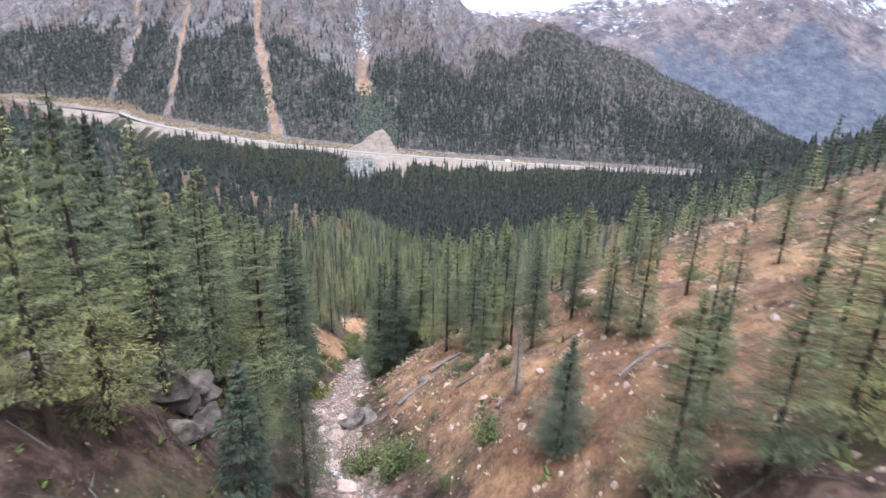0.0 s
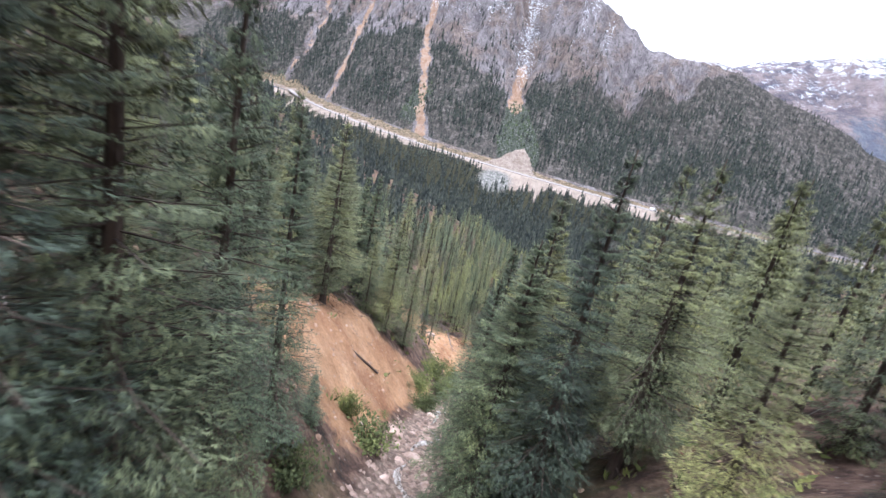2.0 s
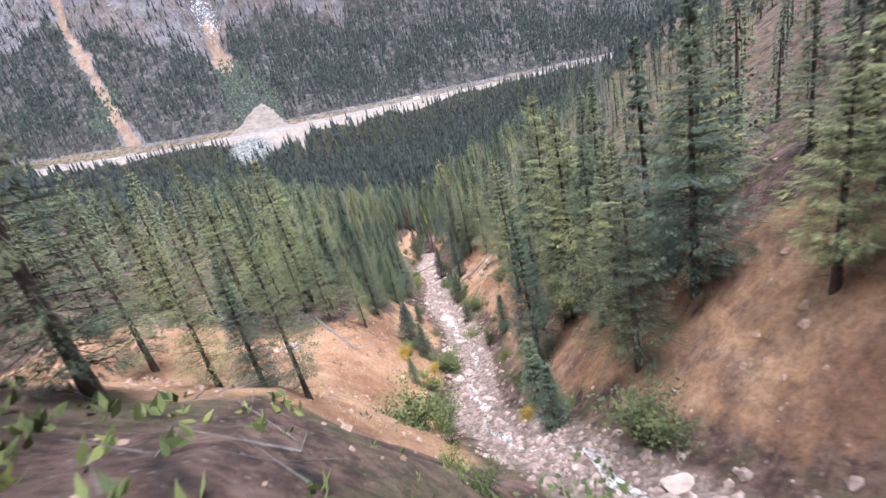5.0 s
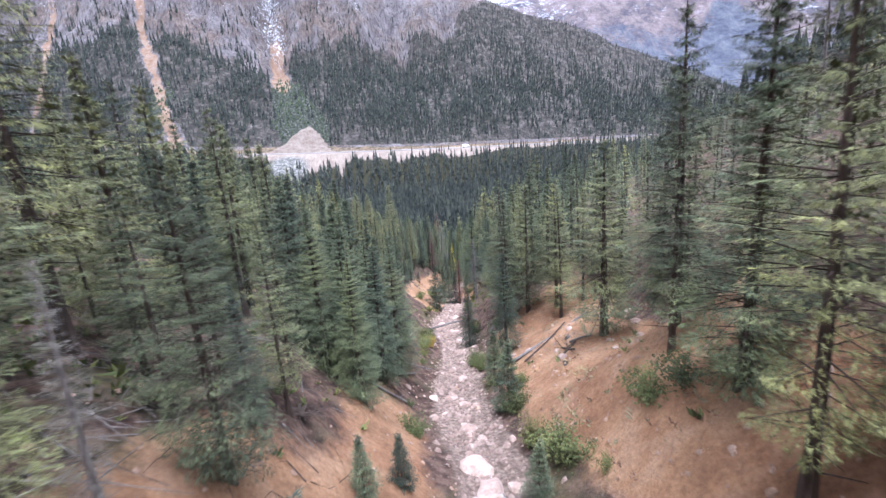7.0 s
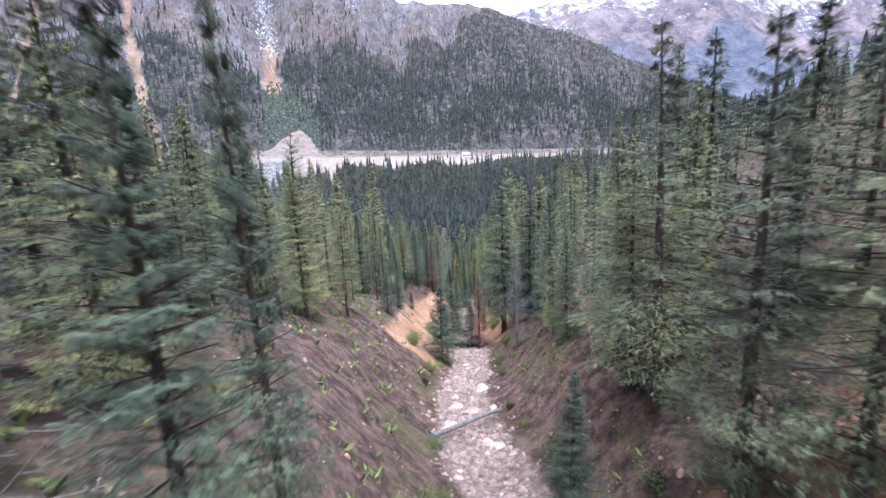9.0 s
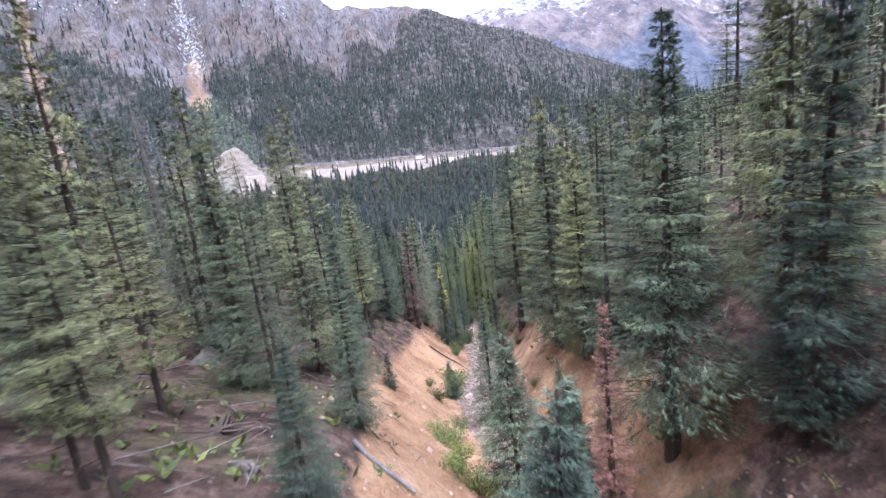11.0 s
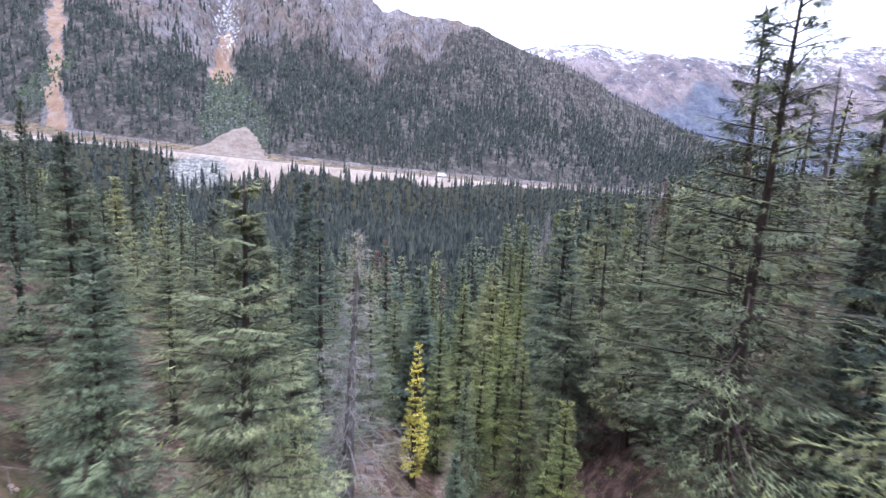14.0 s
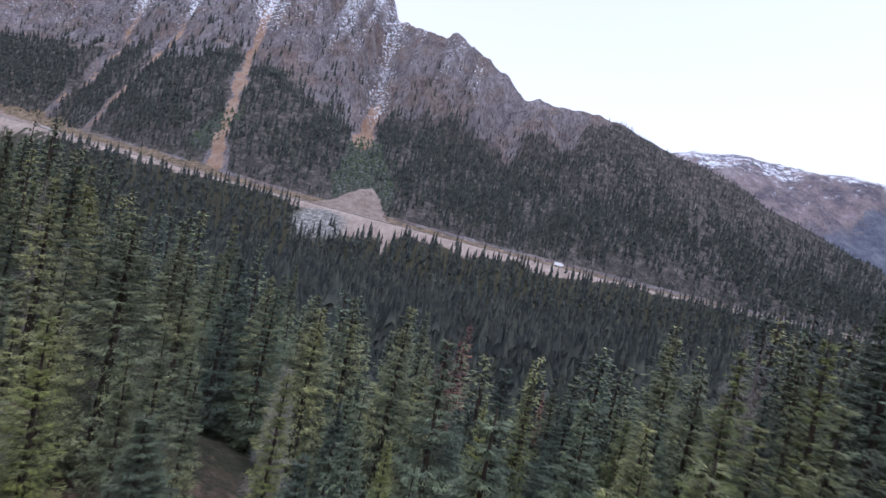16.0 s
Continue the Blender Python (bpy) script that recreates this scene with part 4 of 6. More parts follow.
    plant('rust', 0, -2.2, 158.8, 7.3, 215, 1.00)
    plant('spruce', 3, 0.3, 159.3, 13.6, 235, 1.00)
    plant('young', 0, -2.7, 160.3, 4.8, 125, 1.00)
    plant('rust', 0, 1.5, 161.3, 3.4, 274, 1.00)
    plant('young', 1, -4.3, 161.5, 6.3, 355, 1.00)
    plant('spruce', 0, -18.1, 161.8, 10.5, 217, 1.00)
    plant('fir', 1, -29.1, 162.1, 11.5, 218, 1.00)
    plant('fir', 1, -26.3, 162.7, 11.5, 14, 1.00)
    plant('fir', 2, 3.3, 163.4, 8.4, 191, 1.00)
    plant('fir', 4, 5.0, 163.6, 7.5, 134, 1.00)
    plant('fir', 0, 4.0, 165.5, 10.3, 237, 1.00)
    plant('tall', 2, -12.1, 165.8, 7.6, 63, 1.00)
    plant('fir', 4, 2.2, 166.1, 9.1, 192, 1.00)
    plant('sprucefine', 0, -0.2, 166.6, 3.2, 163, 1.00)
    plant('tall', 2, -9.8, 168.2, 8.7, 272, 1.00)
    plant('tall', 0, -15.3, 168.5, 7.6, 300, 1.00)
    plant('fir', 0, 2.3, 168.5, 10.7, 242, 1.00)
    plant('tall', 0, -13.7, 169.0, 7.7, 120, 1.00)
    plant('tall', 1, -17.3, 169.4, 5.5, 22, 1.00)
    plant('young', 2, -7.8, 169.6, 2.0, 47, 1.00)
    plant('sprucefine', 0, -2.6, 170.1, 7.3, 337, 1.00)
    plant('tall', 1, 13.0, 170.2, 13.5, 91, 1.00)
    plant('fir', 0, 3.7, 170.7, 10.7, 174, 1.00)
    plant('sprucefine', 0, -9.6, 172.5, 5.1, 13, 1.00)
    plant('tall', 0, -11.2, 172.6, 11.5, 344, 1.00)
    plant('tall', 1, -18.5, 172.7, 10.7, 356, 1.00)
    plant('sprucefine', 0, 2.9, 173.2, 13.4, 296, 1.00)
    plant('young', 0, -3.8, 175.0, 2.7, 288, 1.00)
    plant('spruce', 1, 20.9, 175.6, 13.0, 54, 1.00)
    plant('tall', 0, -8.2, 177.1, 8.9, 281, 1.00)
    plant('spruce', 1, 7.6, 178.1, 7.5, 39, 1.00)
    plant('fir', 1, 5.7, 178.2, 11.7, 92, 1.00)
    plant('tall', 2, -15.5, 178.7, 12.5, 127, 1.00)
    plant('fir', 3, 12.8, 179.8, 12.2, 315, 1.00)
    plant('tall', 2, -7.9, 180.5, 9.7, 201, 1.00)
    plant('fir', 2, 6.1, 181.0, 12.8, 188, 1.00)
    plant('fir', 4, 10.6, 181.0, 13.0, 203, 1.00)
    plant('fir', 2, 8.4, 181.2, 14.0, 284, 1.00)
    plant('tall', 1, -7.8, 182.5, 9.9, 42, 1.00)
    plant('fir', 3, 6.8, 182.5, 16.7, 256, 1.00)
    plant('tall', 0, -11.3, 184.3, 15.4, 211, 1.00)
    plant('fir', 1, -22.2, 184.4, 11.5, 212, 1.00)
    plant('sprucefine', 1, -6.1, 185.4, 6.8, 79, 1.00)
    plant('tall', 2, -15.3, 186.1, 11.5, 205, 1.00)
    plant('sprucefine', 1, 3.0, 186.2, 6.0, 83, 1.00)
    plant('fir', 4, 17.2, 189.8, 13.0, 226, 1.00)
    plant('fir', 4, 8.1, 190.2, 15.5, 95, 1.00)
    plant('tall', 0, -7.0, 195.6, 8.0, 75, 1.00)
    plant('fir', 4, -10.4, 198.4, 11.5, 151, 1.00)
    plant('snag', 1, 15.4, 200.8, 12.5, 304, 1.00)
    plant('fir', 4, 13.3, 201.8, 16.5, 299, 1.00)
    plant('fir', 2, 22.0, 201.8, 15.5, 111, 1.20)
    plant('tall', 1, -33.5, 201.9, 9.5, 11, 1.00)
    plant('larch', 0, 8.4, 203.9, 6.5, 245, 1.00)
    plant('mid', 0, 43.9, 204.9, 14.0, 291, 1.00)
    plant('mid', 1, 17.3, 205.9, 8.1, 122, 1.00)
    plant('sprucefine', 0, -1.3, 205.9, 11.5, 247, 1.00)
    plant('fir', 1, -7.0, 206.4, 7.8, 214, 1.00)
    plant('fir', 3, -5.5, 207.2, 9.4, 359, 1.00)
    plant('spruce', 1, -4.0, 208.3, 9.4, 239, 1.00)
    plant('firfine', 0, -2.5, 208.9, 9.1, 334, 1.00)
    plant('mid', 2, -10.5, 209.8, 8.5, 37, 1.00)
    plant('fir', 3, 13.5, 211.1, 12.5, 23, 1.00)
    plant('fir', 3, 15.5, 211.5, 11.5, 117, 1.00)
    plant('mid', 0, 18.9, 212.1, 8.5, 331, 1.00)
    plant('gold', 0, 3.5, 212.7, 9.0, 111, 1.00)
    plant('spruce', 2, -2.9, 213.5, 12.5, 123, 1.00)
    plant('sprucefine', 1, 1.1, 214.5, 10.0, 132, 1.00)
    plant('mid', 0, 17.4, 215.9, 12.2, 95, 1.00)
    plant('larch', 0, 10.3, 218.7, 11.0, 23, 1.00)
    plant('larch', 0, 11.9, 219.9, 10.0, 93, 1.00)
    plant('mid', 1, 19.5, 221.9, 12.0, 46, 1.00)
    plant('mid', 2, -5.1, 222.3, 7.0, 43, 1.00)
    plant('mid', 0, -15.1, 223.6, 11.5, 47, 1.00)
    plant('larch', 0, -1.4, 224.1, 8.5, 149, 1.00)
    plant('larch', 0, 11.3, 225.3, 11.0, 3, 1.00)
    plant('mid', 1, 0.7, 225.9, 9.5, 223, 1.00)
    plant('mid', 1, 2.9, 226.5, 9.5, 248, 1.00)
    plant('mid', 0, -24.4, 228.6, 12.5, 107, 1.00)
    plant('larch', 0, 12.5, 231.1, 11.0, 200, 1.00)
    plant('mid', 0, -2.1, 232.2, 4.6, 278, 1.00)
    plant('snag', 1, -20.0, 235.0, 8.5, 61, 1.00)
    plant('larch', 0, 12.2, 239.5, 11.0, 39, 1.00)
    plant('mid', 2, 1.9, 241.3, 11.5, 221, 1.00)
    plant('mid', 0, 20.7, 243.1, 10.2, 224, 1.00)
    plant('larch', 0, 7.2, 244.0, 11.0, 49, 1.00)
    plant('mid', 2, -15.6, 248.3, 12.5, 358, 1.00)
    plant('mid', 1, 17.5, 249.4, 11.0, 347, 1.00)
    plant('rust', 0, 4.0, 250.1, 13.2, 230, 1.00)
    plant('mid', 1, 0.7, 254.7, 13.8, 339, 1.00)
    plant('mid', 2, 14.3, 257.9, 12.8, 343, 1.00)
    plant('snag', 1, 27.9, 258.0, 10.5, 54, 1.00)
    plant('mid', 1, 25.6, 259.1, 11.0, 344, 1.00)
    plant('larch', 0, 8.2, 260.1, 10.0, 341, 1.00)
    plant('mid', 1, 17.5, 264.3, 14.5, 260, 1.00)
    plant('rust', 0, 5.3, 266.0, 15.4, 30, 1.00)
    plant('mid', 2, -18.5, 272.2, 13.5, 150, 1.00)
    plant('rust', 0, 18.1, 281.8, 9.0, 330, 1.00)
    plant('larch', 0, 16.4, 287.0, 13.5, 91, 1.00)

    plant('firfine', 1, -2.2, 39.2, 9.4, 324, 1.10)
    plant('firfine', 0, -5.4, 44.6, 10.6, 20, 1.00)
    plant('firfine', 0, -1.0, 35.4, 6.2, 32, 1.00)
    plant('firfine', 1, 0.9, 33.6, 4.6, 77, 1.00)
    plant('fir', 2, 2.9, 27.6, 5.6, 143, 1.00)
    plant('sprucefine', 0, -7.5, 46.0, 9.4, 80, 1.00)
    plant('sprucefine', 1, -7.2, 82.2, 8.7, 161, 1.00)
    plant('sprucefine', 0, -5.2, 82.8, 7.0, 10, 1.00)
    plant('sprucefine', 0, -5.0, 87.4, 6.0, 60, 1.00)
    plant('tall', 2, -3.7, 95.6, 11.6, 147, 1.00)
    plant('spruce', 1, -2.2, 94.3, 10.0, 47, 1.00)
    plant('young', 0, -6.0, 93.2, 3.3, 12, 1.10)
    plant('young', 1, -13.1, 94.1, 3.9, 318, 1.20)
    plant('young', 2, -12.3, 92.9, 3.2, 200, 1.10)
    plant('sprucefine', 0, -2.2, 99.4, 10.4, 295, 1.10)
    plant('tall', 0, -15.3, 104.4, 6.3, 40, 1.00)
    plant('tall', 1, -1.9, 103.3, 9.5, 20, 1.00)
    plant('sprucefine', 1, -13.7, 108.3, 7.4, 276, 1.00)
    plant('sprucefine', 0, -12.5, 111.8, 7.6, 25, 1.00)
    plant('sprucefine', 1, -15.1, 111.1, 7.9, 70, 0.80)
    plant('sprucefine', 0, -11.6, 120.5, 8.6, 100, 0.80)
    plant('sprucefine', 0, -13.2, 106.4, 6.2, 12, 1.10)
    plant('sprucefine', 1, -14.6, 107.6, 7.0, 50, 1.10)
    plant('spruce', 2, -15.8, 109.2, 7.6, 80, 1.10)
    plant('sprucefine', 0, -12.9, 113.4, 7.4, 140, 1.10)
    plant('spruce', 1, -14.4, 113.0, 8.0, 200, 1.10)
    plant('sprucefine', 1, -12.6, 115.9, 7.8, 260, 1.10)
    plant('spruce', 3, -14.0, 118.0, 8.4, 300, 1.10)
    plant('spruce', 0, -16.4, 113.8, 8.0, 30, 1.20)
    plant('firfine', 0, -15.0, 158.0, 7.4, 50, 1.00)
    plant('spruce', 1, -12.6, 163.4, 8.0, 50, 1.00)
    plant('fir', 2, -10.6, 166.6, 7.6, 150, 1.00)
    plant('fir', 4, -14.2, 166.4, 8.8, 250, 1.00)
    plant('spruce', 2, -9.2, 170.4, 7.0, 350, 1.00)
    plant('fir', 0, -11.6, 180.4, 9.0, 10, 1.00)
    plant('sprucefine', 0, -18.0, 74.8, 4.5, 33, 1.10)
    plant('larch', 0, 6.6, 200.1, 8.8, 20, 1.20)
    plant('larch', 0, 8.7, 224.3, 12.6, 120, 1.30)
    plant('larch', 0, 10.0, 217.8, 11.0, 220, 1.30)
    plant('larch', 0, 8.1, 208.0, 9.0, 320, 1.30)
    plant('larch', 0, 5.4, 215.7, 10.8, 70, 1.30)
    plant('larch', 0, 6.8, 211.2, 9.8, 170, 1.30)
    plant('larch', 0, 7.5, 203.4, 8.0, 270, 1.20)
    plant('firfine', 1, 4.6, 24.0, 5.0, 40, 1.10)
    plant('firfine', 0, 2.0, 23.6, 4.6, 80, 1.10)
    plant('firfine', 1, 6.6, 26.4, 5.2, 120, 1.10)
    plant('firfine', 0, 3.8, 29.6, 6.0, 160, 1.10)
    plant('fir', 4, 5.8, 31.0, 5.6, 200, 1.20)
    plant('fir', 0, 8.4, 28.6, 5.0, 240, 1.20)
    plant('fir', 2, 10.2, 26.0, 4.6, 280, 1.20)
    plant('sprucefine', 0, 0.6, 192.5, 6.4, 20, 1.00)
    plant('sprucefine', 1, 1.6, 196.5, 7.4, 60, 1.00)
    plant('sprucefine', 0, -0.8, 190.4, 6.8, 95, 1.00)
    plant('sprucefine', 1, 3.4, 200.8, 7.6, 140, 1.00)
    plant('spruce', 2, -3.0, 191.8, 7.2, 190, 1.10)
    plant('spruce', 0, -5.6, 192.4, 8.0, 210, 1.10)
    plant('spruce', 1, -7.4, 190.2, 8.4, 230, 1.10)
    plant('rust', 0, -3.7, 188.1, 9.2, 136, 1.10)
    plant('firfine', 0, -1.9, 195.0, 11.6, 334, 1.15)
    plant('sprucefine', 1, -4.3, 188.9, 7.8, 10, 1.00)
    plant('sprucefine', 0, -6.1, 188.4, 8.4, 90, 1.00)
    plant('sprucefine', 1, -1.6, 199.2, 9.6, 210, 1.00)
    plant('firfine', 1, 5.6, 187.0, 16.4, 247, 1.00)
    plant('tall', 1, 9.4, 197.0, 17.0, 120, 1.10)
    plant('snag', 0, -0.2, 202.2, 12.2, 246, 1.30)
    plant('tall', 0, -13.6, 155.2, 5.1, 190, 1.00)
    plant('tall', 1, -14.1, 160.0, 7.0, 20, 1.00)
    plant('tall', 2, -14.3, 170.1, 9.7, 40, 1.00)
    plant('tall', 0, -12.0, 177.1, 12.0, 60, 1.00)
    plant('sprucefine', 1, -8.0, 185.0, 11.0, 77, 1.00)
    plant('sprucefine', 0, -9.3, 161.0, 5.2, 30, 1.00)
    plant('tall', 1, -11.2, 159.6, 6.4, 130, 1.00)
    plant('larch', 0, 8.7, 213.7, 9.7, 60, 1.10)
    plant('sprucefine', 1, 5.6, 209.5, 8.7, 15, 0.80)
    plant('larch', 0, 6.4, 240.9, 12.0, 10, 1.10)
    plant('larch', 0, 1.7, 229.3, 8.4, 80, 1.10)
    plant('larch', 0, 10.3, 249.9, 14.6, 190, 1.10)
    plant('mid', 1, -1.3, 233.0, 6.9, 33, 1.20)
    plant('mid', 0, 0.0, 242.5, 13.0, 75, 1.20)
    plant('snag', 1, 26.0, 251.0, 10.9, 44, 1.40)
    plant('rust', 0, 3.2, 251.8, 12.2, 66, 1.30)
    plant('fir', 2, 20.3, 220.0, 9.9, 12, 1.20)
    plant('fir', 0, 15.7, 216.6, 12.5, 99, 1.20)
    plant('mid', 2, -12.3, 237.0, 9.3, 45, 1.20)
    plant('mid', 2, -9.9, 225.3, 8.0, 345, 1.00)
    plant('mid', 1, -11.4, 224.6, 6.6, 297, 1.00)
    plant('mid', 0, -5.4, 224.2, 7.6, 182, 1.00)


key_trees()


def merged_forest(name, spots, label):
    """Trees too many to count, joined into one mesh; spots are rows of kind, number, x, y, height, turn, width."""
    parts = {}
    for kind, k, *rest in spots:
        parts.setdefault((kind, k), []).append(rest)
    vs, fs, ms, ts, base = [], [], [], [], 0
    slots = []
    for key, rows in parts.items():
        src = KINDS[key]
        for child in src.children:
            me = child.data
            if me.materials[0] not in slots:
                slots.append(me.materials[0])
            v = np.empty(len(me.vertices) * 3)
            me.vertices.foreach_get("co", v)
            v = v.reshape(-1, 3)
            f = np.array([p.vertices[:] for p in me.polygons])
            for x, y, h, turn, wide in rows:
                q = h / src["tall"]
                c, n = math.cos(turn), math.sin(turn)
                w = np.stack([(v[:, 0] * c - v[:, 1] * n) * q * wide + x, (v[:, 0] * n + v[:, 1] * c) * q * wide + y, v[:, 2] * q + float(ground_z(x, y)) - 0.1], 1)
                vs.append(w)
                ts.append(np.full(len(w), math.modf(x * 7.31 + y * 3.17)[0] % 1.0))
                fs.append(f + base)
                ms.append(np.full(len(f), slots.index(me.materials[0])))
                base += len(v)
    v, f, m = np.concatenate(vs), np.concatenate(fs), np.concatenate(ms)
    me = bpy.data.meshes.new(name)
    me.vertices.add(len(v))
    me.vertices.foreach_set("co", v.ravel())
    me.loops.add(f.size)
    me.loops.foreach_set("vertex_index", f.ravel())
    me.polygons.add(len(f))
    me.polygons.foreach_set("loop_start", np.arange(0, f.size, 4))
    for slot in slots:
        me.materials.append(slot)
    me.polygons.foreach_set("material_index", m)
    me.update(calc_edges=True)
    own = me.attributes.new("tree", "FLOAT", "POINT")
    own.data.foreach_set("value", np.concatenate(ts))
    return tagged(new(name, me), label, "forest", kind="stuff")


# spots with no tree but those planted one by one: x, y, radius
GLADES = ((-7, 84, 6.5), (-4, 95, 4), (-16, 90, 6), (8.5, 193, 4), (5, 182, 5), (-9, 176, 5), (-2, 191, 4.5), (-0.5, 200, 5), (-3, 36, 6), (3, 176, 5), (-17, 105, 3), (2, 207, 4))


def gully_forest():
    r = random.Random(5)
    taken = {}
    thick = []
    for a, b, _ in PLACED:
        taken.setdefault((int(a // 3), int(b // 3)), []).append((a, b))
    for y in np.arange(-8, 266, 2.1):
        for x in np.arange(-50, 54, 2.1):
            px, py = x + r.uniform(-0.95, 0.95), y + r.uniform(-0.95, 0.95)
            s = px - float(creek_x(py))
            pick, size, turn, skip, wide = r.random(), r.uniform(0.52, 1.2), r.uniform(0, 360), r.random(), r.uniform(0.85, 1.2)
            low = py > 198
            if low and (abs(s) < 1.6 or skip < 0.36):
                continue
            if not low and (abs(s) < 5.2 or skip < (0.18 if abs(s) < 16 else 0.4) or bare_mask(px, py) > (0.32 if s < 0 or py > 100 else 0.66)):
                continue
            if not low and 84 < py < 104 and 0 < s < 9:
                continue
            if not low and 5 < py < 33 and 0 < s < 22 and skip < (0.6 if py < 17 else 0.3):
                continue
            i, j = int(px // 3), int(py // 3)
            near = float(np.min(np.hypot(FLY[:, 0] - px, FLY[:, 1] - py)))
            room = 5.5 if low else (8.0 if near > 15 else ((3.2 if py < 140 else 5.0) if s < 0 else (3.6 if py < 135 else 6.0)))
            if any((px - a) ** 2 + (py - b) ** 2 < room for di in (-1, 0, 1) for dj in (-1, 0, 1) for a, b in taken.get((i + di, j + dj), ())):
                continue
            h = size * 1.1 * float(np.interp(py, [0, 20, 60, 110, 150, 185, 230, 270], [6.5, 7.5, 8.5, 7.5, 9, 10.5, 11, 14]))
            if py > 195 and s < -6:
                h *= 0.72
            if low:
                wide *= 1.25
            if s > 0:
                h *= float(np.interp(py, [0, 20, 40, 80], [0.55, 0.6, 0.85, 1.0])) * ((0.62 if s > 18 else 0.78) if s > 12 and py < 232 else 1)
            if -17 < px < -11.5 and 103 < py < 113.5:
                continue
            g = float(ground_z(px, py))
            if near < 5.5 and g + h > float(FLY[np.argmin(np.hypot(FLY[:, 0] - px, FLY[:, 1] - py)), 2]) - 2.5:
                continue
            if any(math.hypot(px - a, py - b) < c for a, b, c in GLADES):
                continue
            if in_the_way(px, py, g + h, h, 0.25 * h * wide):
                continue
            if low:
                d = math.hypot(px - 8, py - 222)
                if d < 16 and px > 3 and pick < 0.26:
                    kind = ("larch", 0)
                elif pick < 0.025 and near > 20:
                    kind = ("rust", 0)
                elif pick < 0.06 and near > 14:
                    kind = ("snag", int(pick * 1000) % 2)
                elif pick < 0.09:
                    kind = ("larch", 0)
                else:
                    kind = ("mid", int(pick * 1000) % 4) if near > 14 else (("fir", int(pick * 1000) % 5) if pick < 0.6 else ("spruce", int(pick * 1000) % 4))
            elif pick < (0.2 if s < 0 and 140 < py < 186 else 0.44):
                kind = ("fir" if near < 9 else "firlite", int(pick * 1000) % 5)
            elif pick < (0.4 if s < 0 and 140 < py < 186 else 0.72):
                kind = ("spruce" if near < 9 else "sprucelite", int(pick * 1000) % 4)
            elif pick < 0.95:
                kind = ("tall", int(pick * 1000) % 3) if (s < 0 and 140 < py < 190) or pick > 0.88 else ("fir" if near < 9 else "firlite", int(pick * 1000) % 5)
            elif pick < 0.97:
                kind = ("rust", 0)
            else:
                kind = ("snag", int(pick * 1000) % 2)
            if near < 6.5 and kind[0] in ("fir", "spruce"):
                kind = (kind[0] + "fine", kind[1] % 2)
            if (not low and near > 15) or (low and (abs(px - 4) > 32 or py > 252)):
                thick.append(("thin", int(pick * 1000) % 4, px, py, h, math.radians(turn), wide * 1.35))
            else:
                plant(*kind, px, py, h, turn, wide)
            taken.setdefault((i, j), []).append((px, py))
    merged_forest("thick_forest", thick, "thick green conifer forest on both sides of the gully")


gully_forest()


def jag_trees(name, spots, tiers, sides, mat, label, reach=0.155):
    """Many small far conifers in one mesh; spots are rows of x, y, z, height."""
    r = np.random.default_rng(len(spots))
    v, f = [], []
    for x, y, z, h in spots:
        a0, fat = r.uniform(0, 6.28), r.uniform(0.75, 1.25)
        for k in range(tiers):
            lo = z + h * (0.06 + 0.88 * k / tiers)
            hi = lo + h * (1.5 / tiers)
            rad = h * reach * fat * (1 - k / (tiers + 0.4)) ** 0.85
            base = len(v)
            for j in range(sides):
                a = a0 + k * 0.7 + 6.2832 * j / sides
                q = rad * (1.2 if j % 2 else 0.6) * r.uniform(0.8, 1.2)
                v.append((x + q * math.cos(a), y + q * math.sin(a), lo - (0.05 * h if j % 2 else 0)))
            v.append((x, y, min(hi, z + h)))
            f += [(base + j, base + (j + 1) % sides, base + sides) for j in range(sides)]
    ob = new(name, mesh_from(name, v, f, mat))
    return tagged(ob, label, "forest", kind="stuff")


def scatter(x0, x1, y0, y1, step, seed):
    r = np.random.default_rng(seed)
    gx, gy = np.meshgrid(np.arange(x0, x1, step), np.arange(y0, y1, step))
    return gx.ravel() + r.uniform(-0.45, 0.45, gx.size) * step, gy.ravel() + r.uniform(-0.45, 0.45, gx.size) * step, r.uniform(0, 1, gx.size)


def side_forest():
    x, y, q = scatter(-150, 170, -20, 300, 4.4, 91)
    ok = (((x < -50) | (x > 54)) & (y < 266) | (y >= 264)) & (q < 0.9)
    x, y, q = x[ok], y[ok], q[ok]
    z = ground_z(x, y)
    return jag_trees("hillside_forest", list(zip(x, y, z, 5.5 + 4.5 * np.modf(q * 37)[0])), 7, 8, FARWOOD, "dense conifers covering the hillsides above the gully")


def valley_forest():
    x, y, q = scatter(-420, 470, 298, 560, 4.1, 92)
    d = y - road_y(x)
    ok = (d < -14) & (q < 0.94) & (np.abs(x) < 0.95 * (y - 60)) & ((fill_mask(x, y) < 0.4) | (q < 0.05)) & ((rubble_ground(x, y) < 0.45) | (q < 0.12))
    x, y, q = x[ok], y[ok], q[ok]
    z = ground_z(x, y)
    return jag_trees("valley_forest", list(zip(x, y, z, (10 + 9 * np.modf(q * 37)[0] ** 1.5) * np.interp(y - road_y(x), [-75, -14], [0.95, 0.5]))), 6, 7, FARWOOD, "dark conifer forest filling the valley floor")


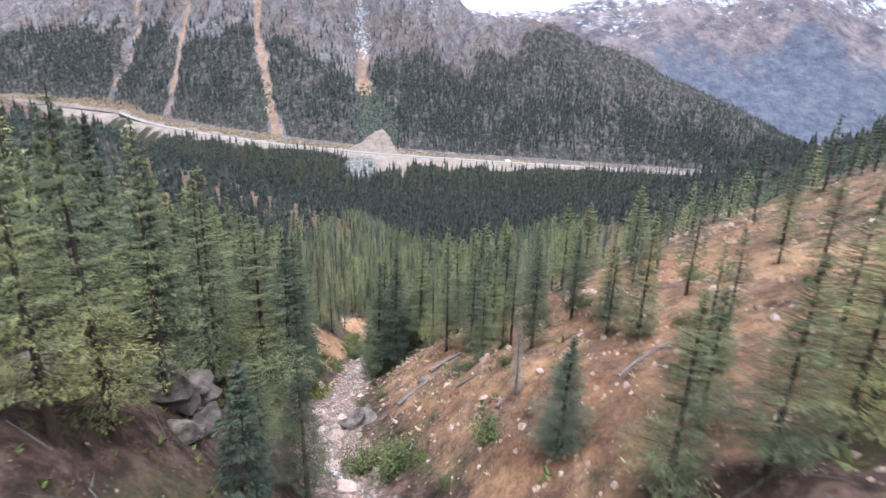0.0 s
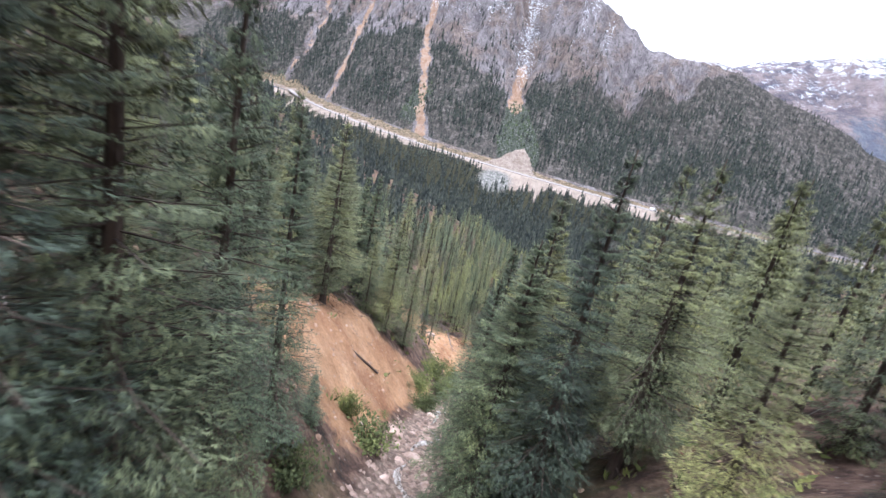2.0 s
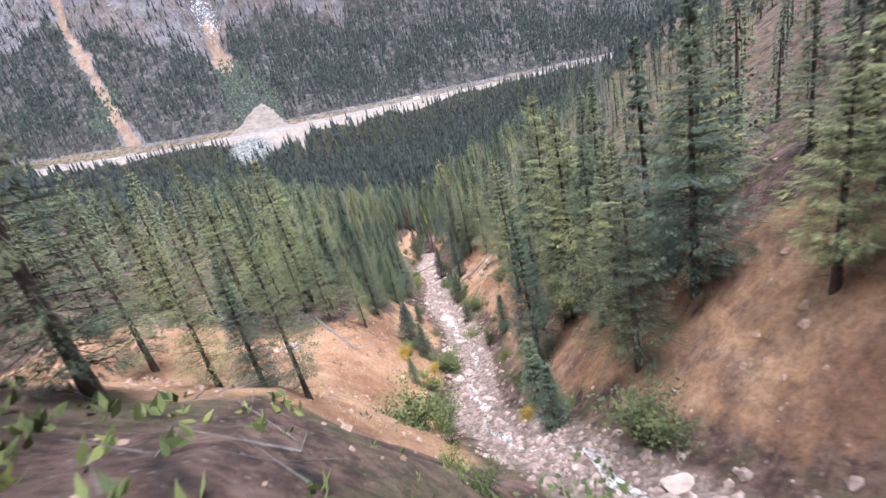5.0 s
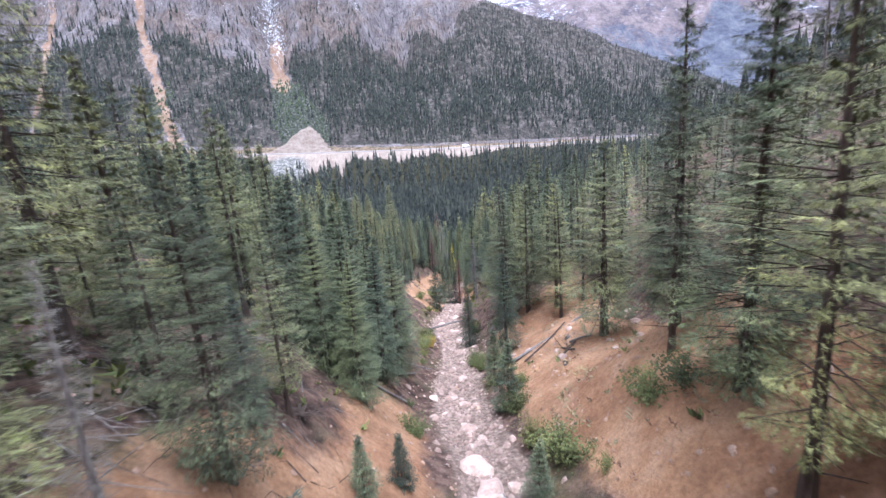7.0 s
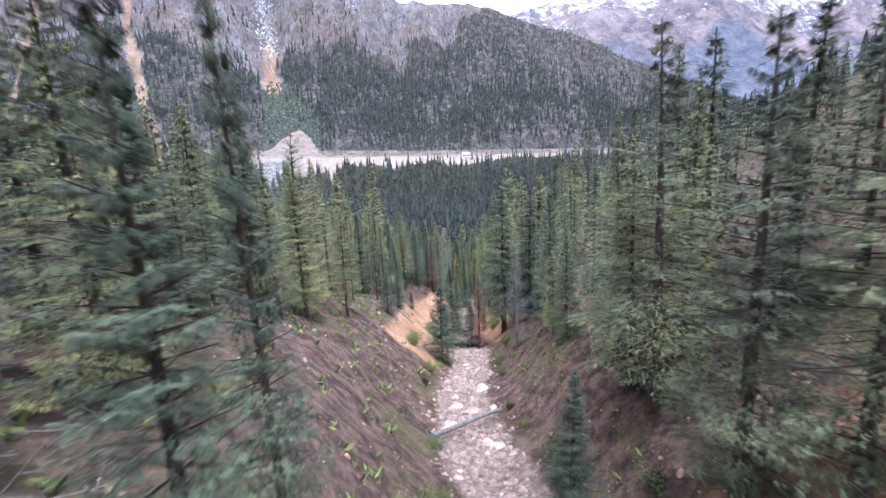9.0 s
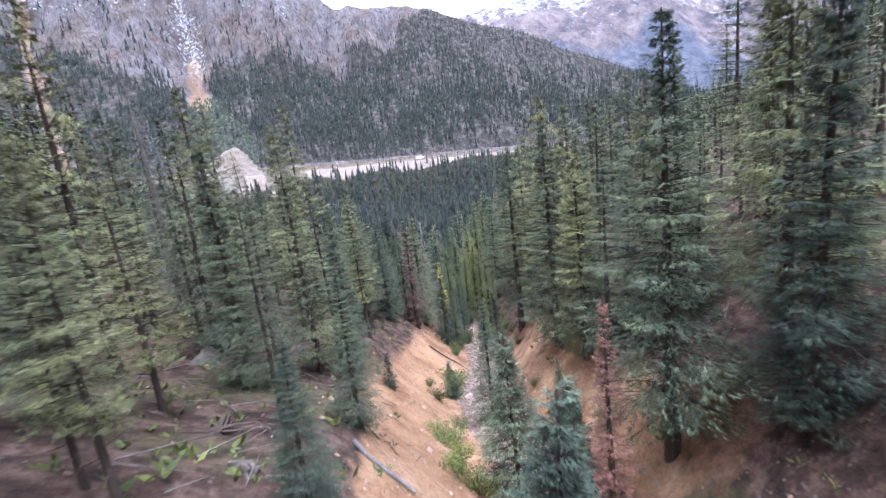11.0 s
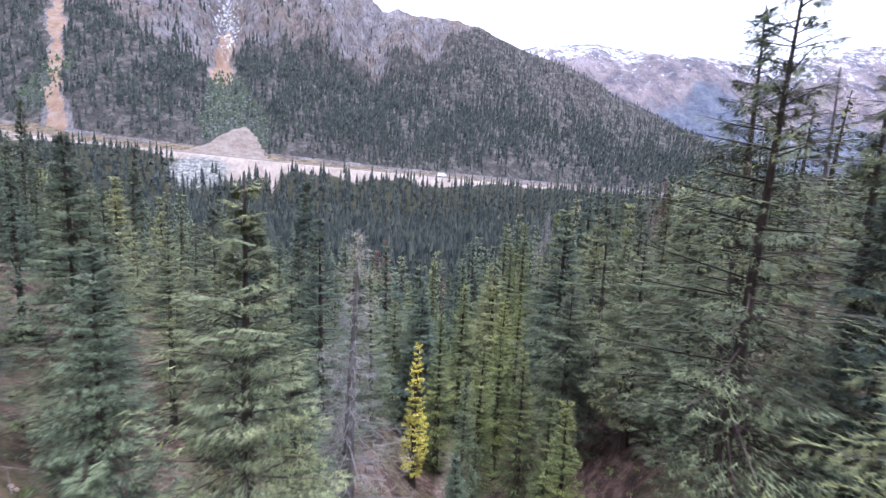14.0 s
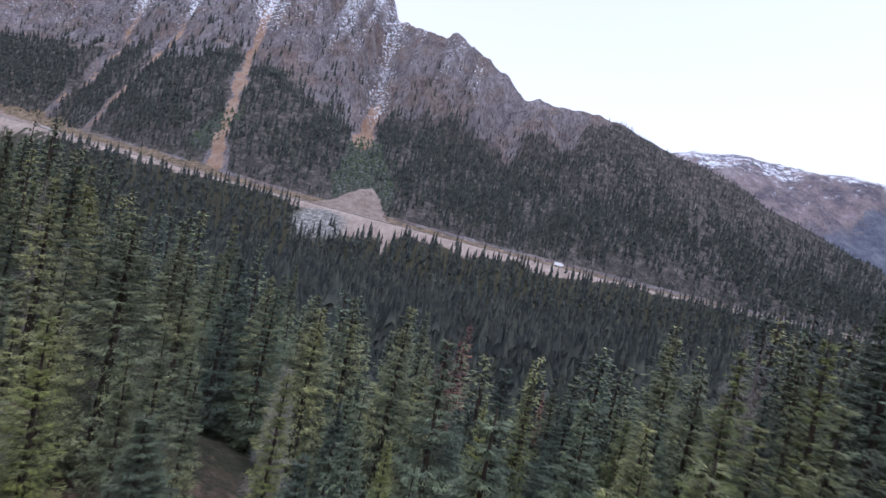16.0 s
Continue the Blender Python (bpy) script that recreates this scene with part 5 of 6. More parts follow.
def face_forest():
    x, y, q = scatter(-700, 500, 540, 960, 3.5, 93)
    ok = (q < forest_share(x, y) * 0.95) & (face_u(x, y) > 0.045) & (face_u(x, y) < 1.02)
    x, y, q = x[ok], y[ok], q[ok]
    z = mountain_z(x, y) - 0.6
    return jag_trees("mountainside_forest", list(zip(x, y, z, (6.5 + 8 * np.modf(q * 37)[0] ** 1.6) * np.interp(face_u(x, y), [0.08, 0.14, 0.5, 0.95], [0.7, 1, 0.95, 0.45]))), 5, 6, FARWOOD, "dark conifers on the lower mountain side")


TALUS = needle_material("talus_scrub", (0.016, 0.026, 0.014), (0.075, 0.095, 0.05), 0.0)


def talus_scrub():
    """Low bushes on the stone fans under the slide tracks."""
    x, y, q = scatter(-260, 40, 545, 720, 2.6, 95)
    ok = (q < 0.15 + 0.5 * rubble_mask(x, y)) & (rubble_mask(x, y) > 0.3) & (spoil(x, y) < 0.05)
    x, y, q = x[ok], y[ok], q[ok]
    return jag_trees("talus_scrub", list(zip(x, y, mountain_z(x, y) - 0.3, 1.6 + 2.6 * np.modf(q * 53)[0] ** 2)), 3, 6, TALUS, "low green scrub on the grey stone fans", 0.42)


talus_scrub()
side_forest()
valley_forest()
face_forest()


# ---------------------------------------------------------------- stones
def stone_mesh(name, seed, mat, detail=2, flat=0.7, rough=0.3, planes=5, hard=0.85):
    bm = bmesh.new()
    bmesh.ops.create_icosphere(bm, subdivisions=detail, radius=0.5)
    off = Vector((seed * 3.7, seed * 1.3, seed * 7.1))
    cuts = [(Vector((math.cos(seed * 5 + k * 2.4), math.sin(seed * 3 + k * 2.4), math.sin(k * 1.7 + seed))).normalized(), 0.30 + 0.05 * (k % 3)) for k in range(planes)]
    for v in bm.verts:
        p = v.co.copy()
        for nrm, dist in cuts:
            over = p.dot(nrm) - dist
            if over > 0:
                p -= nrm * over * hard
        p += p.normalized() * (rough * 0.35 * noise.noise(v.co * 3 + off) + 0.5 * rough * 0.4 * noise.noise(v.co * 1.3 + off))
        v.co = Vector((p.x * 1.15, p.y * 0.92, p.z * flat))
    me = bpy.data.meshes.new(name)
    bm.to_mesh(me)
    bm.free()
    me.materials.append(mat)
    return me


TAN_STONES = [stone_mesh("boulder", 40 + k, TANSTONE) for k in range(3)]
PALE_STONES = [stone_mesh("boulder", 3 + k, STONE) for k in range(6)]
GREY_STONES = [stone_mesh("boulder", 20 + k, GREYSTONE, 4, 0.85, 0.5, 12, 1.0) for k in range(4)]


def boulder(x, y, size, k=0, grey=False, tall=1.0, label="pale rounded boulder lying in the creek bed", group="boulders of the creek", sink=0.25):
    ob = new("boulder", (GREY_STONES if grey else PALE_STONES)[k % (4 if grey else 6)])
    ob.matrix_basis = pose(x, y, float(ground_z(x, y)) + size * (0.35 * tall - sink), (k * 17) % 30 - 15, (k * 29) % 24 - 12, k * 77 % 360)
    ob.scale = (size, size, size * tall)
    return tagged(ob, label, "boulder", group)


def key_boulders():
    mossy = "weathered grey rock outcrop block among the firs"
    for x, y, size, tall in ((-9.3, 14.2, 2.3, 1.0), (-8.3, 14.2, 1.5, 0.8), (-9.6, 16.2, 2.1, 0.9), (-8.0, 12.6, 1.4, 0.9), (-10.4, 12.8, 1.8, 1.2), (-10.3, 10.6, 1.2, 0.9)):
        boulder(x, y, size, int(size * 10), True, tall, mossy, "rock outcrop blocks")
    boulder(-4.7, 23.4, 1.9, 1, True, 0.9, "large brown-grey boulder beside the creek", "large single boulders")
    boulder(6.8, 25.0, 0.9, 2, False, 0.8, "pale flat-topped boulder on the sandy slope", "large single boulders")
    boulder(-1.3, 26.4, 0.8, 3, True, 0.8, "grey boulder on the sandy slope", "large single boulders")
    boulder(-20.0, 88.2, 1.0, 4, False, 0.9, "white boulder on the orange bank", "large single boulders")
    for k, (x, y, size) in enumerate(((-20.5, 87.8, 0.45), (-20.2, 87.3, 0.5), (-20.7, 87.2, 0.4), (-21.0, 86.7, 0.35))):
        boulder(x, y, size, k, False, 0.9, "small tan rock on the orange bank", "rocks on the orange bank")
    for k, (x, y, size) in enumerate(((-9.1, 104.0, 1.25), (-8.9, 102.3, 1.1), (-7.9, 102.4, 0.7), (-9.0, 101.6, 0.8), (-8.8, 67.0, 1.0), (-10.0, 90.6, 0.8), (-10.8, 89.6, 0.7))):
        boulder(x, y, size, k + 2, False, 0.85)
    for k, (x, y, size) in enumerate(((-14.6, 167.2, 1.4), (-11.9, 169.6, 0.9), (-11.6, 156.5, 0.7), (-14.4, 165.3, 1.3))):
        boulder(x, y, size, k, True, 0.8, "grey rock half sunk in the forest floor", "rocks on the forest floor")
    for k, (x, y, size) in enumerate(((-3.4, 116.7, 0.6), (-0.8, 116.2, 0.5), (-2.8, 111.8, 0.6), (-2.7, 113.2, 0.4), (-4.2, 117.6, 0.45))):
        boulder(x, y, size, k, False, 0.8, "pale rock on the orange slope", "rocks on the orange bank")


def creek_boulders():
    r = random.Random(21)
    y = 12.0
    n = 0
    while y < 208:
        s = r.gauss(0, 0.85)
        size = min(0.95, 0.22 + 0.22 * r.expovariate(1.0))
        boulder(float(creek_x(y)) + s, y, size, n, False, r.uniform(0.65, 0.95))
        n += 1
        y += r.uniform(0.5, 1.2) * (0.9 if y > 80 else 1.15)


def stone_scatter(name, spots, seed, mat, label):
    """Loose stones too many to count, as one mesh."""
    r = random.Random(seed)
    v, f = [], []
    for x, y, z, size in spots:
        k = len(v)
        a0 = r.uniform(0, 6.28)
        for j in range(5):
            a = a0 + 1.2566 * j
            q = size * r.uniform(0.4, 0.62)
            v.append((x + q * math.cos(a), y + q * math.sin(a), z - 0.12 * size + r.uniform(-0.05, 0.05) * size))
        for j in range(3):
            a = a0 + 0.5 + 2.0944 * j
            q = size * r.uniform(0.15, 0.34)
            v.append((x + q * math.cos(a), y + q * math.sin(a), z + size * r.uniform(0.25, 0.45)))
        t = k + 5
        f += [(t, t + 1, t + 2), (k, k + 1, t), (k + 1, k + 2, t + 1, t), (k + 2, k + 3, t + 1), (k + 3, k + 4, t + 2, t + 1), (k + 4, k, t, t + 2)]
    return tagged(new(name, mesh_from(name, v, f, mat)), label, "stones", kind="stuff")


def loose_stones():
    r = np.random.default_rng(33)
    y = r.uniform(8, 208, 9000)
    s = r.normal(0, 0.95, 9000)
    x = creek_x(y) + s
    size = 0.10 + 0.10 * r.exponential(1.0, 9000)
    stone_scatter("creek_gravel", list(zip(x, y, ground_z(x, y), np.minimum(size, 0.45))), 1, STONE, "loose pale cobbles and gravel of the creek bed")
    y = r.uniform(5, 205, 30000)
    x = creek_x(y) + r.uniform(-24, 28, 30000)
    keep = r.uniform(0, 1, 30000) < 0.16 + 0.4 * bare_mask(x, y) + 0.7 * np.clip(bare_mask(x, y) * fbm(x / 4, y / 4, 97) * 3, 0, 1)
    x, y = x[keep], y[keep]
    size = 0.06 + 0.075 * r.exponential(1.0, len(x))
    stone_scatter("bank_stones", list(zip(x, y, ground_z(x, y), np.minimum(size, 0.34))), 2, TANSTONE, "tan stones scattered over the orange banks")


def creek_water():
    v, f = [], []
    ys = np.arange(10, 104, 0.5)
    for k, y in enumerate(ys):
        c = float(creek_x(y)) + 0.45 * math.sin(y * 0.55) + 0.25 * math.sin(y * 1.31 + 1)
        w = max(0.02, 0.11 + 0.11 * math.sin(y * 0.83) + 0.06 * math.sin(y * 2.3))
        for j in (-1, -0.35, 0.35, 1):
            x = c + j * w
            v.append((x, y, float(ground_z(x, y)) + (0.10 if abs(j) < 0.5 else 0.03)))
        if k:
            a, b = 4 * (k - 1), 4 * k
            f += [(a + j, a + j + 1, b + j + 1, b + j) for j in range(3)]
    return tagged(new("creek_water", mesh_from("creek_water", v, f, WATER, True)), "thin white water tumbling down the stony creek", "water", kind="structure")


key_boulders()
creek_boulders()
loose_stones()
creek_water()


# ---------------------------------------------------------------- bushes and young growth
def bush_kind(name, label, group, leaf_mat, seed, tall, spread, leaves, size):
    r = random.Random(seed)
    wood, leaf = Soup(), Soup()
    for k in range(16):
        a, out = r.uniform(0, 6.283), spread * r.uniform(0.2, 1.0)
        foot = Vector((r.uniform(-0.1, 0.1) * spread, r.uniform(-0.1, 0.1) * spread, -0.1))
        tip = Vector((math.cos(a) * out, math.sin(a) * out, tall * r.uniform(0.55, 1.0) * (1 - 0.35 * out / spread)))
        wood.stick(foot, tip, 0.018, 0.005)
        for q in range(leaves):
            t = r.uniform(0.25, 1.02)
            p = foot.lerp(tip, t) + Vector((r.gauss(0, 0.13), r.gauss(0, 0.13), r.gauss(0, 0.11))) * spread
            d = Vector((r.uniform(-1, 1), r.uniform(-1, 1), r.uniform(-0.4, 0.9))).normalized()
            spray(leaf, p, d, d.orthogonal().normalized(), size * r.uniform(0.7, 1.4), size * 0.3)
    root = new(name)
    for part_name, soup, mat in (("stem", wood, BARK), ("foliage", leaf, leaf_mat)):
        o = new(part_name, mesh_from(part_name, soup.v, soup.f, mat))
        o.parent = root
    root["tall"] = tall
    return tagged(root, label, "bush", group)


BUSHES = {
    "green": bush_kind("willow_bush", "loose green willow bush beside the creek", "bushes along the creek", BUSHLEAF, 1, 1.6, 1.1, 92, 0.10),
    "low": bush_kind("low_bush", "low grey-green shrub on the gully floor", "low shrubs", BUSHLEAF, 2, 0.7, 0.8, 60, 0.085),
    "yellow": bush_kind("autumn_bush", "yellow autumn bush beside the creek", "autumn bushes", YELLOWLEAF, 3, 1.2, 0.8, 76, 0.09),
    "lime": bush_kind("young_larch_bush", "bright yellow-green young larch bush", "young larch bushes", LARCH, 4, 1.8, 0.8, 92, 0.10),
}


def grow(kind, x, y, size, turn=0.0):
    ob = copy_thing(BUSHES[kind], pose(x, y, float(ground_z(x, y)) - 0.03, 0, 0, turn))
    ob.scale = (size, size, size)


def key_bushes():
    grow("yellow", -14.0, 91.1, 1.0)
    grow("lime", -13.6, 91.9, 0.8)
    grow("green", -10.9, 91.3, 1.3, 40)
    grow("yellow", -12.7, 87.9, 0.8, 90)
    grow("low", -8.0, 97.4, 1.2)
    grow("green", -14.0, 78.2, 1.7, 120)
    grow("green", -13.0, 79.4, 1.2, 10)
    grow("low", -11.4, 107.0, 1.2)
    grow("lime", -6.3, 118.1, 0.8)
    grow("green", -6.1, 102.6, 1.2, 60)
    grow("green", -6.5, 105.4, 1.0, 200)
    grow("low", -3.3, 102.1, 1.4)
    grow("low", -2.6, 101.4, 1.3)
    grow("lime", -6.5, 119.8, 0.9)
    grow("yellow", -9.2, 126.6, 0.9)
    grow("lime", 4.1, 194.0, 1.3)
    grow("lime", 5.2, 199.0, 1.1)
    grow("green", 2.6, 196.6, 1.3)
    grow("green", -13.3, 63.1, 1.5)
    grow("green", -11.6, 61.0, 1.3, 77)
    grow("green", -11.8, 66.0, 1.4, 77)
    grow("green", -8.1, 70.6, 1.3, 33)
    grow("green", -11.2, 54.1, 1.2)
    grow("green", -8.1, 52.1, 1.2, 99)
    grow("green", -12.6, 57.0, 1.3, 50)
    grow("low", -9.1, 30.3, 1.6)
    grow("low", -10.7, 41.9, 1.8)
    grow("lime", -12.0, 42.6, 0.7)
    grow("yellow", -9.6, 24.4, 0.6)
    grow("green", -1.9, 16.2, 1.2)
    grow("green", -3.2, 17.2, 1.1, 140)
    grow("low", -10.6, 35.7, 1.5)
    grow("low", 1.7, 14.7, 1.2)
    grow("yellow", -9.5, 78.1, 0.7)
    grow("yellow", -12.3, 90.7, 0.7)
    grow("lime", -6.2, 162.4, 0.8)
    grow("lime", -8.5, 152.4, 0.9)
    grow("low", -6.2, 166.0, 1.4)
    grow("green", -3.4, 176.0, 1.2)
    grow("green", -3.0, 178.2, 1.0)


def edge_bushes():
    r = random.Random(44)
    for y in np.arange(14, 204, 2.3):
        for side in (-1, 1):
            if r.random() < 0.45:
                continue
            s = side * r.uniform(1.7, 3.6)
            kind = r.choice(["green", "low", "low", "green", "lime" if y > 110 else "low"])
            grow(kind, float(creek_x(y)) + s, float(y) + r.uniform(-1, 1), r.uniform(0.45, 1.0), r.uniform(0, 360))


key_bushes()
edge_bushes()


def litter_tufts():
    """Ferns, dry grass and seedlings of the forest floor."""
    r = np.random.default_rng(55)
    n = 11000
    y, s = r.uniform(3, 206, n), r.uniform(3, 26, n) * r.choice([-1, 1], n)
    x = creek_x(y) + s
    keep = (bare_mask(x, y) < 0.3) | (r.uniform(0, 1, n) < 0.10)
    x, y = x[keep], y[keep]
    z = ground_z(x, y)
    q = random.Random(56)
    soup = Soup()
    for a, b, c in zip(x, y, z):
        size = q.uniform(0.12, 0.42)
        for k in range(6):
            d = Vector((q.uniform(-1, 1), q.uniform(-1, 1), q.uniform(0.2, 1.0))).normalized()
            spray(soup, Vector((a, b, c)) + Vector((q.uniform(-1, 1), q.uniform(-1, 1), 0)) * size * 0.5, d, d.orthogonal().normalized(), size, size * 0.18)
    tagged(new("undergrowth", mesh_from("undergrowth", soup.v, soup.f, BUSHLEAF)), "low ferns, grass and seedlings on the forest floor", "undergrowth", kind="stuff")


litter_tufts()


# ---------------------------------------------------------------- fallen timber
def log(x0, y0, x1, y1, r0, r1, mat=None, stubs=4, label="fallen weathered log lying on the slope", lift=0.1, seed=0):
    r = random.Random(seed + int(x0 * 10))
    a = Vector((x0, y0, float(ground_z(x0, y0)) + r0 + lift))
    b = Vector((x1, y1, float(ground_z(x1, y1)) + r1 + lift))
    d = (b - a).normalized()
    u = d.orthogonal().normalized()
    w = d.cross(u)
    soup = Soup()
    rings, sides = 7, 8
    for k in range(rings):
        t = k / (rings - 1)
        p = a.lerp(b, t) + u * (0.04 * math.sin(t * 5 + x0)) + w * (0.05 * math.sin(t * 4 + y0))
        rad = (r0 + (r1 - r0) * t) * r.uniform(0.92, 1.08)
        for j in range(sides):
            q = 6.2832 * j / sides
            soup.v.append(tuple(p + (u * math.cos(q) + w * math.sin(q)) * rad))
    for k in range(rings - 1):
        for j in range(sides):
            i = (j + 1) % sides
            soup.f.append((k * sides + j, k * sides + i, (k + 1) * sides + i, (k + 1) * sides + j))
    soup.f.append(tuple(range(sides))[::-1])
    soup.f.append(tuple((rings - 1) * sides + j for j in range(sides)))
    body = new("fallen_log", mesh_from("fallen_log", soup.v, soup.f, mat or DEADBARK))
    for k in range(stubs):
        p = a.lerp(b, r.uniform(0.3, 0.98))
        twig = Soup()
        twig.stick(p, p + (u * r.uniform(-1, 1) + w * r.uniform(-1, 1) + d * 0.4) * r.uniform(0.25, 0.9), 0.02, 0.006)
        new("branch", mesh_from("branch", twig.v, twig.f, mat or DEADBARK)).parent = body
    return tagged(body, label, "log", "fallen logs")


def fallen_logs():
    log(-2.5, 23.4, 0.8, 27.7, 0.09, 0.06, label="pale thin log lying on the sandy slope")
    log(-17.6, 44.4, -13.8, 50.6, 0.11, 0.06, BARK, 3, "dark thin log slid down the orange bank")
    log(-19.2, 93.9, -16.6, 88.2, 0.08, 0.04, None, 18, "grey fallen snag with twigs on the orange bank")
    log(-8.5, 137.0, -4.8, 139.2, 0.13, 0.1, label="pale log lying across the creek bed")
    log(-4.7, 115.9, 1.2, 118.5, 0.11, 0.07, label="long brown log lying up the orange slope")
    log(-12.0, 113.7, -10.8, 116.8, 0.08, 0.06)
    log(-11.8, 116.5, -9.6, 118.9, 0.06, 0.04)
    log(-4.2, 114.6, -0.4, 118.1, 0.06, 0.04, BARK)
    log(-13.6, 151.0, -11.0, 149.6, 0.1, 0.07, BARK)
    log(-9.5, 159.2, -8.2, 158.0, 0.07, 0.05)
    log(-0.9, 27.0, 1.0, 28.2, 0.12, 0.1)
    log(-13.4, 109.7, -11.5, 110.6, 0.07, 0.05)
    log(-24.8, 92.6, -23.0, 92.1, 0.07, 0.05)
    log(-10.1, 25.5, -9.3, 26.4, 0.1, 0.07, label="short pale log on the forest floor")
    log(-3.6, 183.7, -1.1, 183.8, 0.06, 0.04, BARK)


fallen_logs()


def root_plate(x, y, size, seed):
    """Upturned stump with broken roots."""
    r = random.Random(seed)
    soup = Soup()
    z = float(ground_z(x, y))
    lean = r.uniform(0, 6.283)
    tip = Vector((x + math.cos(lean) * size * 0.7, y + math.sin(lean) * size * 0.7, z + size * 0.12))
    for k in range(5):
        a = Vector((x, y, z + 0.02)) + Vector((r.uniform(-0.1, 0.1), r.uniform(-0.1, 0.1), 0)) * size
        soup.stick(a, tip + Vector((r.uniform(-0.12, 0.12), r.uniform(-0.12, 0.12), r.uniform(-0.25, 0.05))) * size, 0.14 * size, 0.07 * size)
    for k in range(16):
        a = r.uniform(0, 6.283)
        p = Vector((x, y, z + size * r.uniform(0.02, 0.16)))
        rad = 0.07 * size
        for q in range(3):
            a += r.uniform(-0.7, 0.7)
            e = p + Vector((math.cos(a), math.sin(a), r.uniform(-0.3, 0.14))) * size * r.uniform(0.18, 0.4)
            e.z = max(e.z, float(ground_z(e.x, e.y)) - 0.02)
            soup.stick(p, e, rad, rad * 0.6)
            p, rad = e, rad * 0.6
    tagged(new("tree_stump", mesh_from("tree_stump", soup.v, soup.f, BARK)), "broken dark stump with torn roots", "stump", "broken stumps")


log(-2.9, 112.0, -1.7, 112.9, 0.09, 0.06, BARK, 12, "short dark broken trunk piece with torn roots", 0.0)
log(-2.2, 111.7, -2.5, 113.0, 0.07, 0.04, BARK, 10, "short dark broken trunk piece with torn roots", 0.05)
log(-1.9, 113.3, -0.9, 112.6, 0.07, 0.04, DEADBARK, 6, lift=0.05)
root_plate(1.4, 22.0, 0.7, 2)
root_plate(-12.4, 158.4, 0.9, 3)
root_plate(-14.6, 101.6, 0.8, 4)


def deadfall():
    """Tangle of dead branches along the lips of the banks."""
    r = random.Random(77)
    soup = Soup()
    spots = []
    for k in range(3600):
        y = r.uniform(5, 204)
        side = r.choice((-1, 1))
        spots.append((y, side * r.uniform(5.5, 22)))
    for k in range(1300):
        y = r.choice((r.uniform(91, 97), r.uniform(88, 114), r.uniform(160, 192), r.uniform(100, 125), r.uniform(48, 62)))
        spots.append((y, -r.gauss(9.6 if not 91 < y < 97 else 11.0, 1.6 if not 91 < y < 97 else 4.0)))
    for y, s in spots:
        x = float(creek_x(y)) + s
        if bare_mask(x, y) > 0.5 and r.random() < 0.75:
            continue
        z = float(ground_z(x, y))
        a = r.uniform(0, 6.283)
        n = r.uniform(0.25, 1.5)
        q = Vector((math.cos(a), math.sin(a), 0)) * n
        p0 = Vector((x, y, z + r.uniform(0.0, 0.12)))
        x1, y1 = x + q.x, y + q.y
        p1 = Vector((x1, y1, float(ground_z(x1, y1)) + r.uniform(0.02, 0.5)))
        soup.stick(p0, p1, r.uniform(0.007, 0.026), 0.006)
    tagged(new("dead_branches", mesh_from("dead_branches", soup.v, soup.f, DEADBARK)), "scattered grey dead branches on the forest floor", "deadwood", kind="stuff")


deadfall()


def lip_debris():
    """Torn roots and dark broken branches along the lips of the slides."""
    r = random.Random(78)
    soup = Soup()
    for k in range(1100):
        y, s = r.choice(((r.uniform(91.8, 94.8), r.uniform(-18, -5.5)), (r.uniform(97, 113), -r.gauss(7.2, 1.1)), (r.uniform(160, 192), -r.gauss(6.6, 0.8)), (r.uniform(48, 60), -r.gauss(9.0, 1.0))))
        x = float(creek_x(y)) + s
        p = Vector((x, y, float(ground_z(x, y)) - 0.02))
        a, rad = r.uniform(0, 6.283), r.uniform(0.006, 0.022)
        for q in range(2):
            a += r.uniform(-0.8, 0.8)
            n = r.uniform(0.15, 0.6)
            e = p + Vector((math.cos(a) * n, math.sin(a) * n, 0))
            e.z = float(ground_z(e.x, e.y)) + r.uniform(0.0, 0.3)
            soup.stick(p, e, rad, rad * 0.6)
            p, rad = e, rad * 0.6
    tagged(new("root_debris", mesh_from("root_debris", soup.v, soup.f, BARK)), "dark torn roots and broken branches along the bank edges", "deadwood", kind="stuff")


lip_debris()


